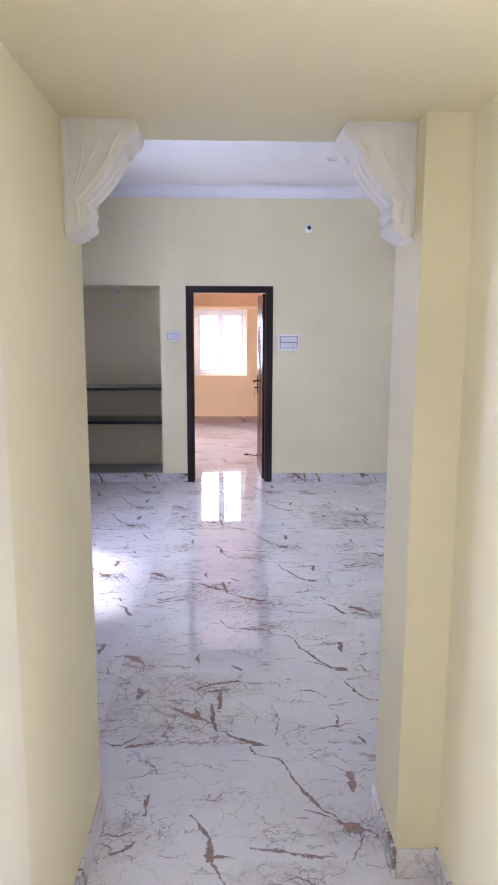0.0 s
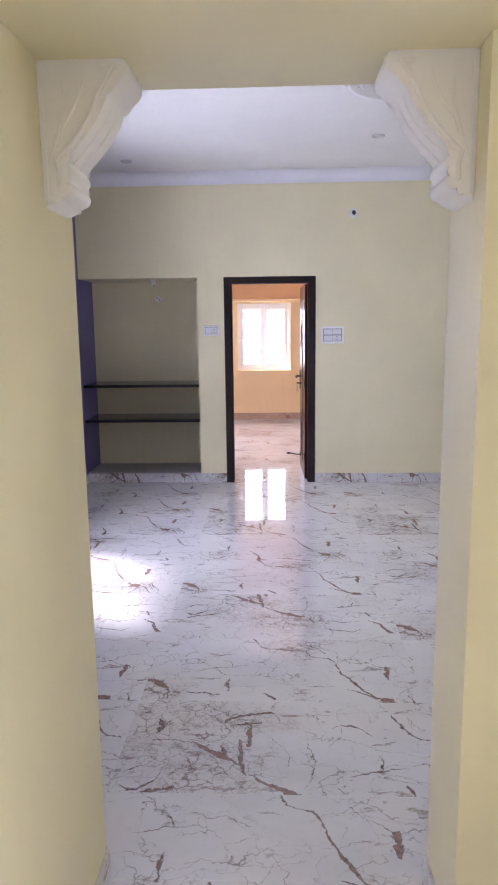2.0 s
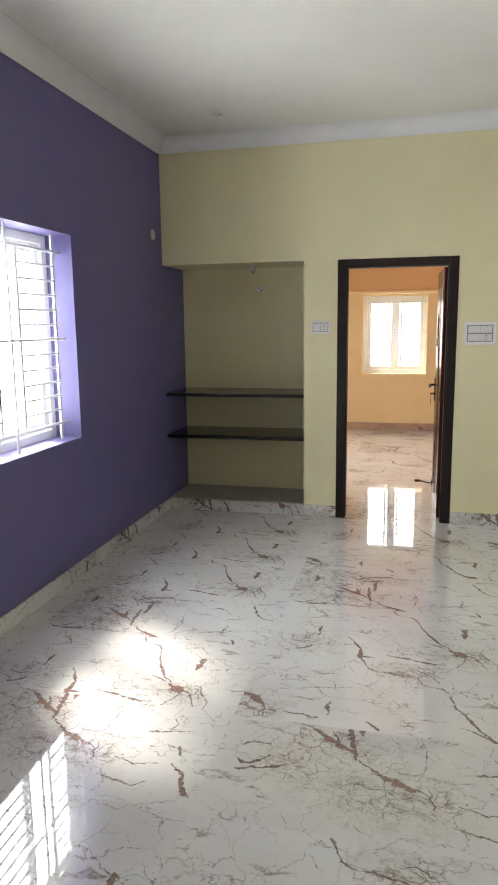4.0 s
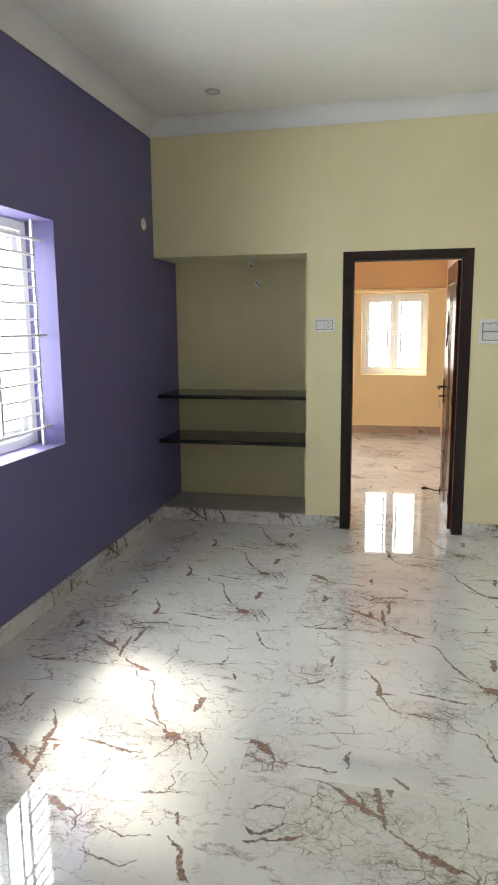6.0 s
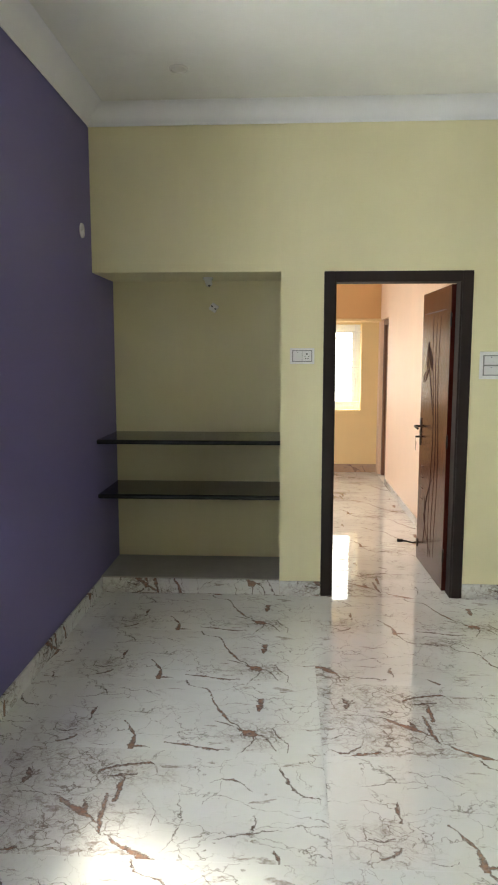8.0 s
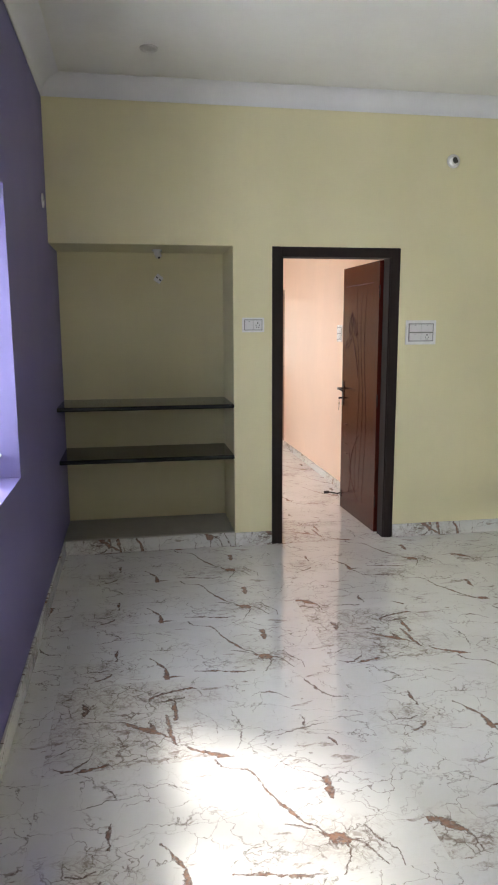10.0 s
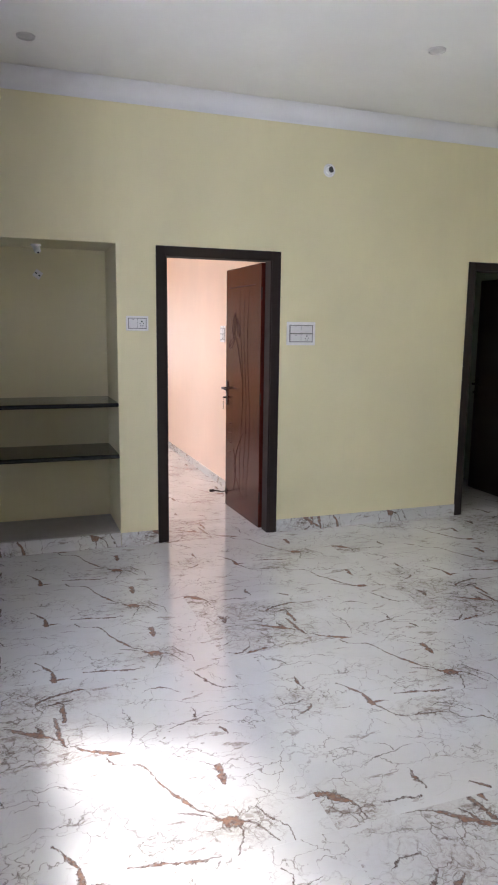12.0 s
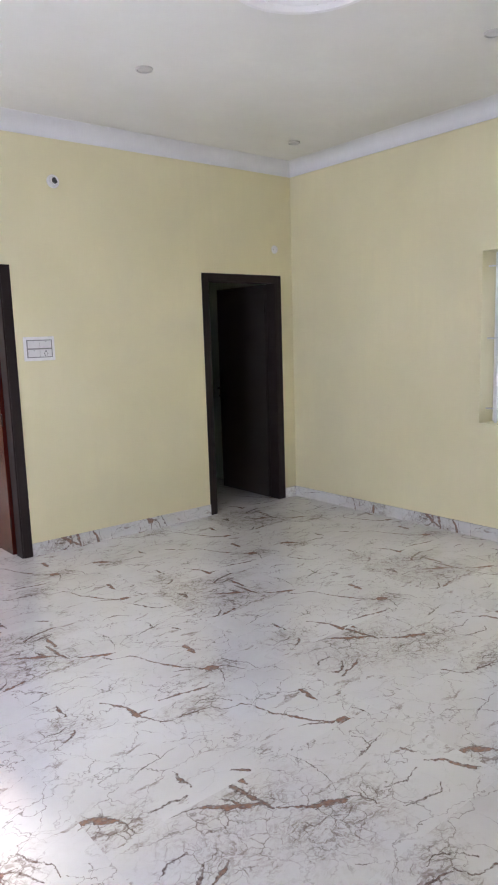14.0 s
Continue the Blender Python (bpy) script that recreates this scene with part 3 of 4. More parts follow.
# hall behind the start, out of view; its side window openings are added for light
wall("wall_hall_left", "y", -4.0, 1.17, -2.2, -2.0, 0, ZC, (FACADE, CREAM, CREAM), [(-1.2, 0.6, 0.8, 2.4)], "cream wall of the unseen hall with a window opening added for light")
wall("wall_hall_right", "y", -4.0, 1.17, 2.6, 2.8, 0, ZC, (CREAM, FACADE, CREAM), [(-1.2, 0.6, 0.8, 2.4)], "cream wall of the unseen hall with a window opening added for light")
wall("wall_hall_south", "x", -2.2, 2.8, -4.2, -4.0, 0, ZC, (FACADE, CREAM, CREAM), (), "pale yellow wall of the hall")
wall("wall_hall_north", "x", -2.0, 2.6, 0.92, 1.17, 0, ZC, (CREAM, CREAM, CREAM), [(-0.49, 0.70, 0, 2.185)], "cream wall of the hall round the passage mouth")
tagged(part("ceiling_hall", box(-2.2, 2.8, -4.2, 1.17, ZC, ZC + 0.15), WHITE), "white painted ceiling of the hall", "ceiling", "", "structure")
# back room
wall("wall_west_back", "y", 7.90, 12.43, XW - 0.23, XW, 0, 2.95, (FACADE, PEACH, PEACH), [(9.0, 10.2, 0.90, 2.16)], "peach painted wall of the back room with a window")
wall("wall_back_north", "x", XW, 0.72, 12.20, 12.43, 0, 2.95, (ORANGE, FACADE, ORANGE), [(-0.555, 0.375, 0.85, 2.00)], "orange-yellow wall of the back room with a window")
wall("wall_back_east", "y", 7.42, 12.20, 0.60, 0.72, 0, 2.95, (PEACH, SAGE, PEACH), [(11.32, 12.04, 0.0, 2.04)], "peach painted wall of the back room")
tagged(part("beam_back", box(XW, 0.60, 12.02, 12.20, 2.06, 2.95, 0.006), DEEP_ORANGE), "orange painted beam above the window", "beam", "", "structure")
# paler strip: the window's light on the beam's underside, put into colour and shape
tagged(part("beam_back_lit_band", box(XW, 0.60, 11.98, 12.20, 2.02, 2.058, 0.006), ORANGE), "pale orange strip standing for window light on the beam's underside", "trim", "", "structure")
tagged(part("ceiling_back", box(XW - 0.23, 0.72, 7.42, 12.43, 2.95, 3.10), WHITE), "white ceiling of the back room", "ceiling", "", "structure")
# unlit store room behind the second door
wall("wall_store_north", "x", 0.72, 3.43, 9.9, 10.0, 0, 2.95, (SAGE, FACADE, SAGE), (), "grey-green wall of the unlit room")
wall("wall_store_east", "y", 7.42, 10.0, XE, XE + 0.23, 0, 2.95, (SAGE, FACADE, SAGE), (), "grey-green wall of the unlit room")
tagged(part("ceiling_store", box(0.72, 3.43, 7.42, 10.0, 2.95, 3.10), SAGE), "grey-green ceiling of the unlit room", "ceiling", "", "structure")
wall("wall_closet_north", "x", 0.72, 1.6, 12.2, 12.3, 0, 2.95, (SAGE, FACADE, SAGE), (), "plain wall closing the side room")
wall("wall_closet_east", "y", 10.0, 12.2, 1.5, 1.6, 0, 2.95, (SAGE, FACADE, SAGE), (), "plain wall closing the side room")
tagged(part("ceiling_closet", box(0.72, 1.6, 10.0, 12.3, 2.95, 3.10), SAGE), "plain ceiling of the side room", "ceiling", "", "structure")

# room ceiling, with its moulded cove
tagged(part("ceiling", box(XW - 0.23, XE + 0.23, 1.81, YN + 0.12, ZC, ZC + 0.15), WHITE), "white painted flat ceiling", "ceiling", "", "structure")


def cove(name, m, length):
    """A hollow plaster cove with a small step at each edge, along local x."""
    reach, drop = 0.125, 0.107
    outline = [(0.0, 0.0), (0.0, -drop), (0.006, -drop)]
    for i in range(13):
        a = radians(90 * i / 12)
        outline.append((0.008 + (reach - 0.012) * (1 - math.cos(a)), -drop + 0.003 + (drop - 0.006) * math.sin(a)))
    outline += [(reach, -0.002), (reach, 0.0)]
    bm = bmesh.new()
    ends = []
    for s in (0.0, length):
        ends.append([bm.verts.new((s, -x, z)) for x, z in outline])
    n = len(outline)
    for i in range(n):
        bm.faces.new((ends[0][i], ends[0][(i + 1) % n], ends[1][(i + 1) % n], ends[1][i]))
    bm.faces.new(ends[0])
    bm.faces.new(ends[1])
    ob = part(name, bm, COVE, None, "", True, m)
    return tagged(ob, "white plaster cove moulding along the ceiling edge", "cove", "coves", "structure")


cove("trim_cove_north", pose(XW, YN - 0.001, ZC - 0.002), XE - XW)
cove("trim_cove_south", pose(XE, YS + 0.001, ZC - 0.002, 0, 0, 180), XE - XW)
cove("trim_cove_west", pose(XW + 0.001, YS, ZC - 0.003, 0, 0, 90), YN - YS)
cove("trim_cove_east", pose(XE - 0.001, YN, ZC - 0.003, 0, 0, -90), YN - YS)


def skirting(m, length, height=0.098, material=SKIRT):
    """Marble skirting slips end to end along local x, proud of the wall on the -y side."""
    base = thing("baseboard", m, "white marble skirting with brown veins along the wall", "skirting", "skirtings", "structure")
    count = max(1, round(length / 1.2))
    step = length / count
    for i in range(count):
        part("skirting_tile", box(0.0008, step - 0.0008, -0.012, 0.0, 0.0, height, 0.0015, None, 1), material[(i + count) % len(material)], base, "", False, pose(i * step, 0, 0))
    return base


skirting(pose(-0.66, YN, 0), 0.27)
skirting(pose(XW + 0.012, YN + 0.010, 0), 1.187, 0.098)
skirting(pose(0.53, YN, 0), 1.628)
skirting(pose(3.055, YN, 0), 0.145)
skirting(pose(XW, YS, 0, 0, 0, 90), YN - YS)
skirting(pose(XE, YN, 0, 0, 0, -90), YN - YS)
skirting(pose(-0.368, YS, 0, 0, 0, 180), 1.49)
skirting(pose(XE, YS, 0, 0, 0, 180), 2.62)
skirting(pose(-0.368, 1.26, 0, 0, 0, 90), 0.84)
skirting(pose(-0.343, 0.92, 0, 0, 0, 90), 0.34)
skirting(pose(0.572, YS, 0, 0, 0, -90), 0.302)
skirting(pose(0.572, 1.81, 0), 0.128)
skirting(pose(0.70, 1.798, 0, 0, 0, -90), 0.74)
skirting(pose(XW, 12.20, 0), 2.46, 0.11, WARM_SKIRT)
skirting(pose(0.60, 11.31, 0, 0, 0, -90), 3.87, 0.074)


# ---- windows ----
def window(name, m, width, height, label, lap=0.03):
    """A two-sash window with its panes. Local x runs along the wall, y outwards, from the opening's lower left inner edge."""
    win = thing(name, m, label, "window", "", "structure")
    d0, d1 = 0.175, 0.225
    bm = box(0, width, d0, d1, 0, 0.055, 0.004)
    box(0, width, d0, d1, height - 0.055, height, 0.004, bm)
    box(0, 0.055, d0, d1, 0.05, height - 0.05, 0.004, bm)
    box(width - 0.055, width, d0, d1, 0.05, height - 0.05, 0.004, bm)
    part("window_frame", bm, UPVC, win)
    half = width / 2
    for k, (u0, u1, depth) in enumerate(((0.05, half + lap, d0 + 0.004), (half - lap, width - 0.05, d0 + 0.024))):
        s = 0.058
        bm = box(u0, u0 + s, depth, depth + 0.02, 0.05, height - 0.05, 0.003)
        box(u1 - s, u1, depth, depth + 0.02, 0.05, height - 0.05, 0.003, bm)
        box(u0 + s, u1 - s, depth, depth + 0.02, 0.05, 0.05 + s, 0.003, bm)
        box(u0 + s, u1 - s, depth, depth + 0.02, height - 0.05 - s, height - 0.05, 0.003, bm)
        sash = part("sash", bm, UPVC, win)
        pane = part("pane", box(u0 + s - 0.004, u1 - s + 0.004, depth + 0.008, depth + 0.012, 0.05 + s - 0.004, height - 0.05 - s + 0.004), GLASS, sash)
        pane.visible_shadow = False
        part("sash_lock", box(u1 - 0.04 if k == 0 else u0 + 0.015, u1 - 0.018 if k == 0 else u0 + 0.037, depth - 0.012, depth, height * 0.47, height * 0.54, 0.003), PLASTIC, sash)
    return win


def grill(m, width, height, rods, label, r=0.006):
    """A welded window grill: three long bars into the reveals, two ladders of short rods and a middle upright."""
    g = thing("window_grill", m, label, "grill", "window grills")
    d = 0.085
    z0, z1 = 0.105, height - 0.105
    for z in (z0, (z0 + z1) / 2, z1):
        part("long_bar", cyl((-0.004, d, z), (1, 0, 0), r, width + 0.008, 10), IRON, g)
    part("upright", cyl((width / 2, d - 0.010, 0.0), (0, 0, 1), r, height, 10), IRON, g)
    for u0, u1 in ((0.075, width * 0.40), (width * 0.60, width - 0.075)):
        for u in (u0, u1):
            part("upright", box(u - 0.010, u + 0.010, d + 0.003, d + 0.016, 0.001 if u in (0.075, width - 0.075) else z0, height - 0.001 if u in (0.075, width - 0.075) else z1, 0.001, None, 1), IRON, g)
        part("thin_rod", cyl(((u0 + u1) / 2, d + 0.012, z0), (0, 0, 1), r * 0.5, z1 - z0, 8), IRON, g)
        for i in range(1, rods):
            if i * 2 == rods:
                continue
            part("rod", cyl((u0, d, z0 + (z1 - z0) * i / rods), (1, 0, 0), r * 0.85, u1 - u0, 8), IRON, g)
    return g


WEST = pose(XW, 4.53, 0.90, 0, 0, 90)
EAST = pose(XE, 5.31, 0.87, 0, 0, -90)
NORTH = pose(-0.555, 12.20, 0.85)
window("window_1", WEST, 1.20, 1.26, "white two-sash window in a purple reveal", 0.006)
window("window_2", EAST, 1.21, 1.24, "white two-sash window in a yellow reveal")
window("window_3", NORTH, 0.93, 1.15, "white two-sash window in an orange wall", -0.001)
window("window_4", pose(XW, 9.0, 0.90, 0, 0, 90), 1.20, 1.26, "white two-sash window of the back room")
# the hall's two windows are unseen, added where the passage needs side light
window("added_hall_window_1", pose(-2.0, -1.2, 0.80, 0, 0, 90), 1.80, 1.60, "white two-sash window added in the unseen hall to light the passage")
window("added_hall_window_2", pose(2.6, 0.6, 0.80, 0, 0, -90), 1.80, 1.60, "white two-sash window added in the unseen hall to light the passage")
grill(WEST, 1.20, 1.26, 12, "white painted welded iron grill in the window", 0.0085)
grill(EAST, 1.21, 1.24, 12, "white painted welded iron grill in the window")
grill(NORTH, 0.93, 1.15, 12, "white painted welded iron grill in the back window", 0.0065)


# ---- doors ----
def door_frame(door, width, height, face=0.066, depth=0.135, wood_of=FRAME_WOOD):
    """Two rebated jambs and a head, local x along the wall, y into the next room."""
    for u0, u1, inner in ((0.0, face, 1), (width - face, width, -1)):
        bm = box(u0, u1, -0.006, depth, 0.0, height, 0.004)
        stop0 = u1 if inner > 0 else u0 - 0.012
        box(stop0, stop0 + 0.012, 0.0, 0.112, 0.0, height - face, 0.003, bm)
        part("jamb", bm, wood_of, door)
    bm = box(face, width - face, -0.006, depth, height - face, height, 0.004)
    part("head", bm, wood_of, door)


def leaf_carving(leaf, width, face):
    """Moulded lines, a flower with leaves and short dashes on the face of a door leaf, in leaf wood darkened for their
    shade. Local x from the hinge, z up.
    """
    y = face

    def line(points, r, name):
        part(name, tube(points, r, 6, None, lambda s: 0.35 + 0.65 * math.sin(math.pi * min(max(s, 0.03), 0.97)) ** 0.5), GROOVE_SHADE, leaf)

    def sway(u0, amp, z0, z1, phase, lean):
        return [(u0 + lean * s + amp * math.sin(phase + 2.6 * math.pi * s), y, z0 + (z1 - z0) * s) for s in (i / 28 for i in range(29))]

    line(sway(width * 0.50, 0.035, 0.12, 1.86, 0.3, 0.03), 0.0025, "moulded_line")
    line(sway(width * 0.40, 0.030, 0.14, 1.80, 0.9, 0.02), 0.0025, "moulded_line")
    line(sway(width * 0.30, 0.028, 0.16, 1.84, 1.6, 0.02), 0.0025, "moulded_line")
    line([(width * 0.45 + 0.22 * math.sin(s * math.pi) * (1 if s < 0.5 else 0.8), y, 0.16 + 0.55 * s) for s in (i / 20 for i in range(21))], 0.004, "moulded_line")
    line([(width * 0.74 - 0.05 * math.sin(s * math.pi), y, 0.18 + 0.36 * s) for s in (i / 14 for i in range(15))], 0.004, "moulded_line")
    line([(width * (0.14 + 0.76 * s), y, 1.88) for s in (i / 8 for i in range(9))], 0.005, "moulded_line")
    # flower stalk with three leaves
    line([(width * 0.52 + 0.16 * s ** 1.5, y, 1.16 + 0.36 * s) for s in (i / 12 for i in range(13))], 0.0038, "flower_stalk")
    for cu, cz, ang, size in ((0.74, 1.585, 105, 0.095), (0.63, 1.560, 68, 0.080), (0.80, 1.435, 150, 0.080)):
        t = radians(ang)
        ring = []
        for i in range(17):
            a = 2 * math.pi * i / 16
            lx, lz = size * math.cos(a), size * 0.34 * math.sin(a) * (1 - 0.45 * math.cos(a))
            ring.append((width * cu + lx * math.cos(t) - lz * math.sin(t), y, cz + lx * math.sin(t) + lz * math.cos(t)))
        bm = tube(ring, 0.0032, 6)
        tube([(width * cu + size * k * math.cos(t), y, cz + size * k * math.sin(t)) for k in (-1.2, -0.4, 0.3, 0.8)], 0.0028, 6, bm)
        part("carved_leaf", bm, GROOVE_SHADE, leaf)
    for i in range(4):
        part("moulded_dash", box(width * 0.80, width * 0.80 + 0.07, y - 0.002, y + 0.004, 0.50 + 0.082 * i, 0.509 + 0.082 * i, 0.0015), GROOVE_SHADE, leaf)


def door_leaf(door, m, width, height, material, carved, stop_side):
    leaf = part("leaf", box(0.0, width, 0.0, 0.034, 0.008, height, 0.003), material, door, "", False, m)
    if carved:
        leaf_carving(leaf, width, 0.034)
    for z in (0.25, height / 2, height - 0.22):
        part("hinge", cyl((-0.004, 0.034, z - 0.045), (0, 0, 1), 0.006, 0.09, 10), BLACK_METAL, leaf)
    # lever handles on a long plate, keyhole and a hanging key, on both faces
    u = width - 0.036
    for y, s in ((0.034, 1), (0.0, -1)):
        part("handle_plate", box(u - 0.020, u + 0.020, min(y, y + s * 0.007), max(y, y + s * 0.007), 0.90, 1.11, 0.003), BLACK_METAL, leaf)
        bm = cyl((u, y, 1.045), (0, s, 0), 0.010, 0.052, 14)
        tube([(u, y + s * 0.048, 1.045), (u - 0.03, y + s * 0.053, 1.047), (u - 0.075, y + s * 0.053, 1.044), (u - 0.115, y + s * 0.048, 1.038)], 0.0085, 10, bm)
        part("handle", bm, BLACK_METAL, leaf)
        part("key_knob", cyl((u, y, 0.965), (0, s, 0), 0.008, 0.04, 12, None, 0.002), BLACK_METAL, leaf)
    if carved:
        bm = tube([(u, 0.072, 0.965), (u, 0.072, 0.93)], 0.0016, 6)
        cyl((u, 0.0685, 0.918), (0, 1, 0), 0.013, 0.004, 14, None, 0.001, bm)
        box(u - 0.004, u + 0.004, 0.0685, 0.0725, 0.862, 0.908, 0.001, bm)
        box(u + 0.003, u + 0.009, 0.0685, 0.0725, 0.864, 0.874, 0.001, bm)
        part("hanging_key", bm, STEEL, leaf)
        bm = tube([(u + 0.01, 0.034, 0.135), (u + 0.01, 0.075, 0.130), (u + 0.01, 0.12, 0.142), (u + 0.01, 0.150, 0.146)], 0.006, 8)
        cyl((u + 0.01, 0.145, 0.146), (0, 1, 0.02), 0.0125, 0.045, 14, None, 0.003, bm)
        box(u - 0.008, u + 0.028, 0.034, 0.040, 0.105, 0.165, 0.002, bm)
        part("door_stop", bm, BLACK_METAL, leaf)
    return leaf


door_1 = thing("door_1", pose(-0.390, YN, 0), "open reddish-brown carved wooden door in a dark frame", "door", "", "structure")
door_frame(door_1, 0.920, 2.10)
# the leaf swings into the back room, hinged at the frame's far side
door_leaf(door_1, pose(0.850, 0.118, 0.0, 0, 0, 91.6), 0.785, 2.03, LEAF_WOOD, True, 1)
door_2 = thing("door_2", pose(2.158, YN, 0), "open dark brown wooden door to an unlit room", "door", "", "structure")
door_frame(door_2, 0.896, 2.10)
door_leaf(door_2, pose(0.826, 0.118, 0.0, 0, 0, 89.2), 0.745, 2.03, DARK_LEAF, False, 1)
door_3 = thing("door_3", pose(0.65, 12.04, 0, 0, 0, -90), "closed light brown wooden door in the peach wall", "door", "", "structure")
door_frame(door_3, 0.72, 2.04, 0.066, 0.069, BROWN_WOOD)
door_leaf(door_3, pose(0.078, 0.028, 0.0), 0.564, 1.97, BROWN_WOOD, False, 1)


# ---- niche shelves and fittings ----
for z in (1.031, 0.668):
    shelf = thing("niche_shelf", pose(XW, YN, z), "polished black granite shelf slab across the niche", "shelf", "niche shelves")
    bm = box(0.0005, 1.1995, 0.006, 0.5195, -0.030, 0.0, 0.002)
    part("slab", bm, GRANITE, shelf)
    part("front_edge", cyl((0.0005, 0.006, -0.015), (1, 0, 0), 0.0148, 1.199, 12), GRANITE, shelf)


def switch_board(m, width, height, cells, label):
    """A white modular plate; cells: (x0, x1, z0, z1, kind) in shares of the plate."""
    board = thing("switch_board", m, label, "switch", "switch boards")
    part("plate", box(0, width, -0.009, 0, 0, height, 0.004), PLASTIC, board)
    part("inner_frame", box(width * 0.09, width * 0.91, -0.0115, -0.008, height * 0.13, height * 0.87, 0.001), JOINT, board, "thin grey joint round the modules")
    for x0, x1, z0, z1, kind in cells:
        module = part("socket" if kind == "socket" else "rocker", box(width * x0 + 0.0012, width * x1 - 0.0012, -0.0155, -0.010, height * z0 + 0.0012, height * z1 - 0.0012, 0.0015), SWITCH, board)
        if kind == "socket":
            cx, cz = width * (x0 + x1) / 2, height * (z0 + z1) / 2
            bm = cyl((cx, -0.0165, cz + 0.013), (0, 1, 0), 0.0052, 0.002, 12)
            for dx, dz in ((-0.012, -0.002), (0.012, -0.002), (-0.007, -0.016), (0.007, -0.016)):
                cyl((cx + dx, -0.0165, cz + dz), (0, 1, 0), 0.0034, 0.002, 12, None, 0, bm)
            part("pin_holes", bm, GAP, module)
        else:
            part("indicator", box(width * (x0 + x1) / 2 - 0.004, width * (x0 + x1) / 2 + 0.004, -0.0162, -0.0150, height * z1 - 0.010, height * z1 - 0.007), GAP, module)
    return board


switch_board(pose(-0.601, YN, 1.525), 0.155, 0.100, [(0.12, 0.50, 0.17, 0.83, "rocker"), (0.50, 0.88, 0.17, 0.83, "socket")], "small white switch and socket plate beside the door")
FOUR = [(0.12, 0.50, 0.52, 0.84, "rocker"), (0.50, 0.88, 0.52, 0.84, "rocker"), (0.12, 0.50, 0.16, 0.48, "rocker"), (0.50, 0.88, 0.16, 0.48, "socket")]
switch_board(pose(0.583, YN, 1.431), 0.232, 0.172, FOUR, "large white switch board with rockers and a socket")
switch_board(pose(0.60, 8.99, 1.42, 0, 0, -90), 0.155, 0.155, FOUR, "white switch board on the peach wall")


def round_plate(name, m, r, label, hole):
    """A round cover or lamp base on a wall, facing -y, with a dark wire hole or screws."""
    plate = thing(name, m, label, "cover plate", "round cover plates")
    part("disc", cyl((0, 0, 0), (0, -1, 0), r, 0.009, 32, r * 0.93, 0.0025), PLASTIC, plate, "", True)
    if hole:
        part("collar", cyl((0, -0.008, 0), (0, -1, 0), r * 0.72, 0.022, 28, r * 0.6, 0.003), PLASTIC, plate, "", True)
        part("socket_mouth", cyl((0, -0.029, 0), (0.25, -1, 0.15), r * 0.45, 0.006, 20), GAP, plate, "black mouth of the lamp holder")
    else:
        for dx in (-r * 0.5, r * 0.5):
            part("screw", cyl((dx, -0.008, 0), (0, -1, 0), 0.0035, 0.003, 10), STEEL, plate)
    return plate


round_plate("wall_lamp_holder", pose(0.895, YN, 2.69), 0.048, "white round lamp holder without a bulb on the wall", True)
round_plate("cover_plate", pose(2.988, YN, 2.332), 0.038, "small white round cover plate above the door", False)
round_plate("cover_plate", pose(XW, 7.098, 2.325, 0, 0, 90), 0.045, "white round cover plate on the purple wall", False)
round_plate("cover_plate", pose(XW, 4.74, 2.76, 0, 0, 90), 0.052, "white round cover plate on the purple wall", False)
lamp = thing("niche_lamp_holder", pose(-1.155, 7.60, 2.10), "white angled lamp holder under the niche top", "lamp holder")
part("base", cyl((0, 0, 0), (0, 0, -1), 0.035, 0.012, 24, None, 0.002), PLASTIC, lamp, "", True)
part("holder", cyl((0, 0, -0.010), (0.25, -0.5, -1), 0.026, 0.048, 24, 0.022, 0.003), PLASTIC, lamp, "", True)
part("contact", cyl((0.0115, -0.023, -0.055), (0.25, -0.5, -1), 0.008, 0.004, 12), GAP, lamp)
plate = thing("outlet_cover", pose(-1.140, 7.82, 1.915, 0, 35, 0), "small tilted white cover plate in the niche", "cover plate")
part("plate", box(-0.028, 0.028, -0.006, 0, -0.028, 0.028, 0.006), PLASTIC, plate)
part("slot", box(-0.022, -0.007, -0.008, -0.005, -0.004, 0.005, 0.001), GAP, plate)
part("slot", box(0.007, 0.022, -0.008, -0.005, -0.005, 0.004, 0.001), GAP, plate)


# ---- ceiling fittings ----
def ceiling_box(x, y, wired, r=0.049):
    """A shallow round junction cover without its light."""
    c = thing("ceiling_light_box", pose(x, y, ZC), "empty round white light box in the ceiling", "light box", "ceiling light boxes")
    part("rim", lathe([(r * 0.35, -0.001), (r * 0.80, -0.003), (r * 0.86, -0.010), (r, -0.008), (r * 1.04, 0.0)], 32), BOX_GREY, c, "", True)
    if not wired:
        return
    part("dark_hole", cyl((0.012, 0.010, -0.001), (0, 0, -1), r * 0.10, 0.004, 14), GAP, c)
    part("wire_end", tube([(0.005, 0, -0.002), (0.010, 0.004, -0.012), (0.022, 0.006, -0.014)], 0.002, 6), GAP, c)


for x, y in ((-0.44, 4.62), (-1.205, 6.74), (0.955, 6.10), (2.72, 6.73), (2.20, 4.65)):
    ceiling_box(x, y, x == -0.44)

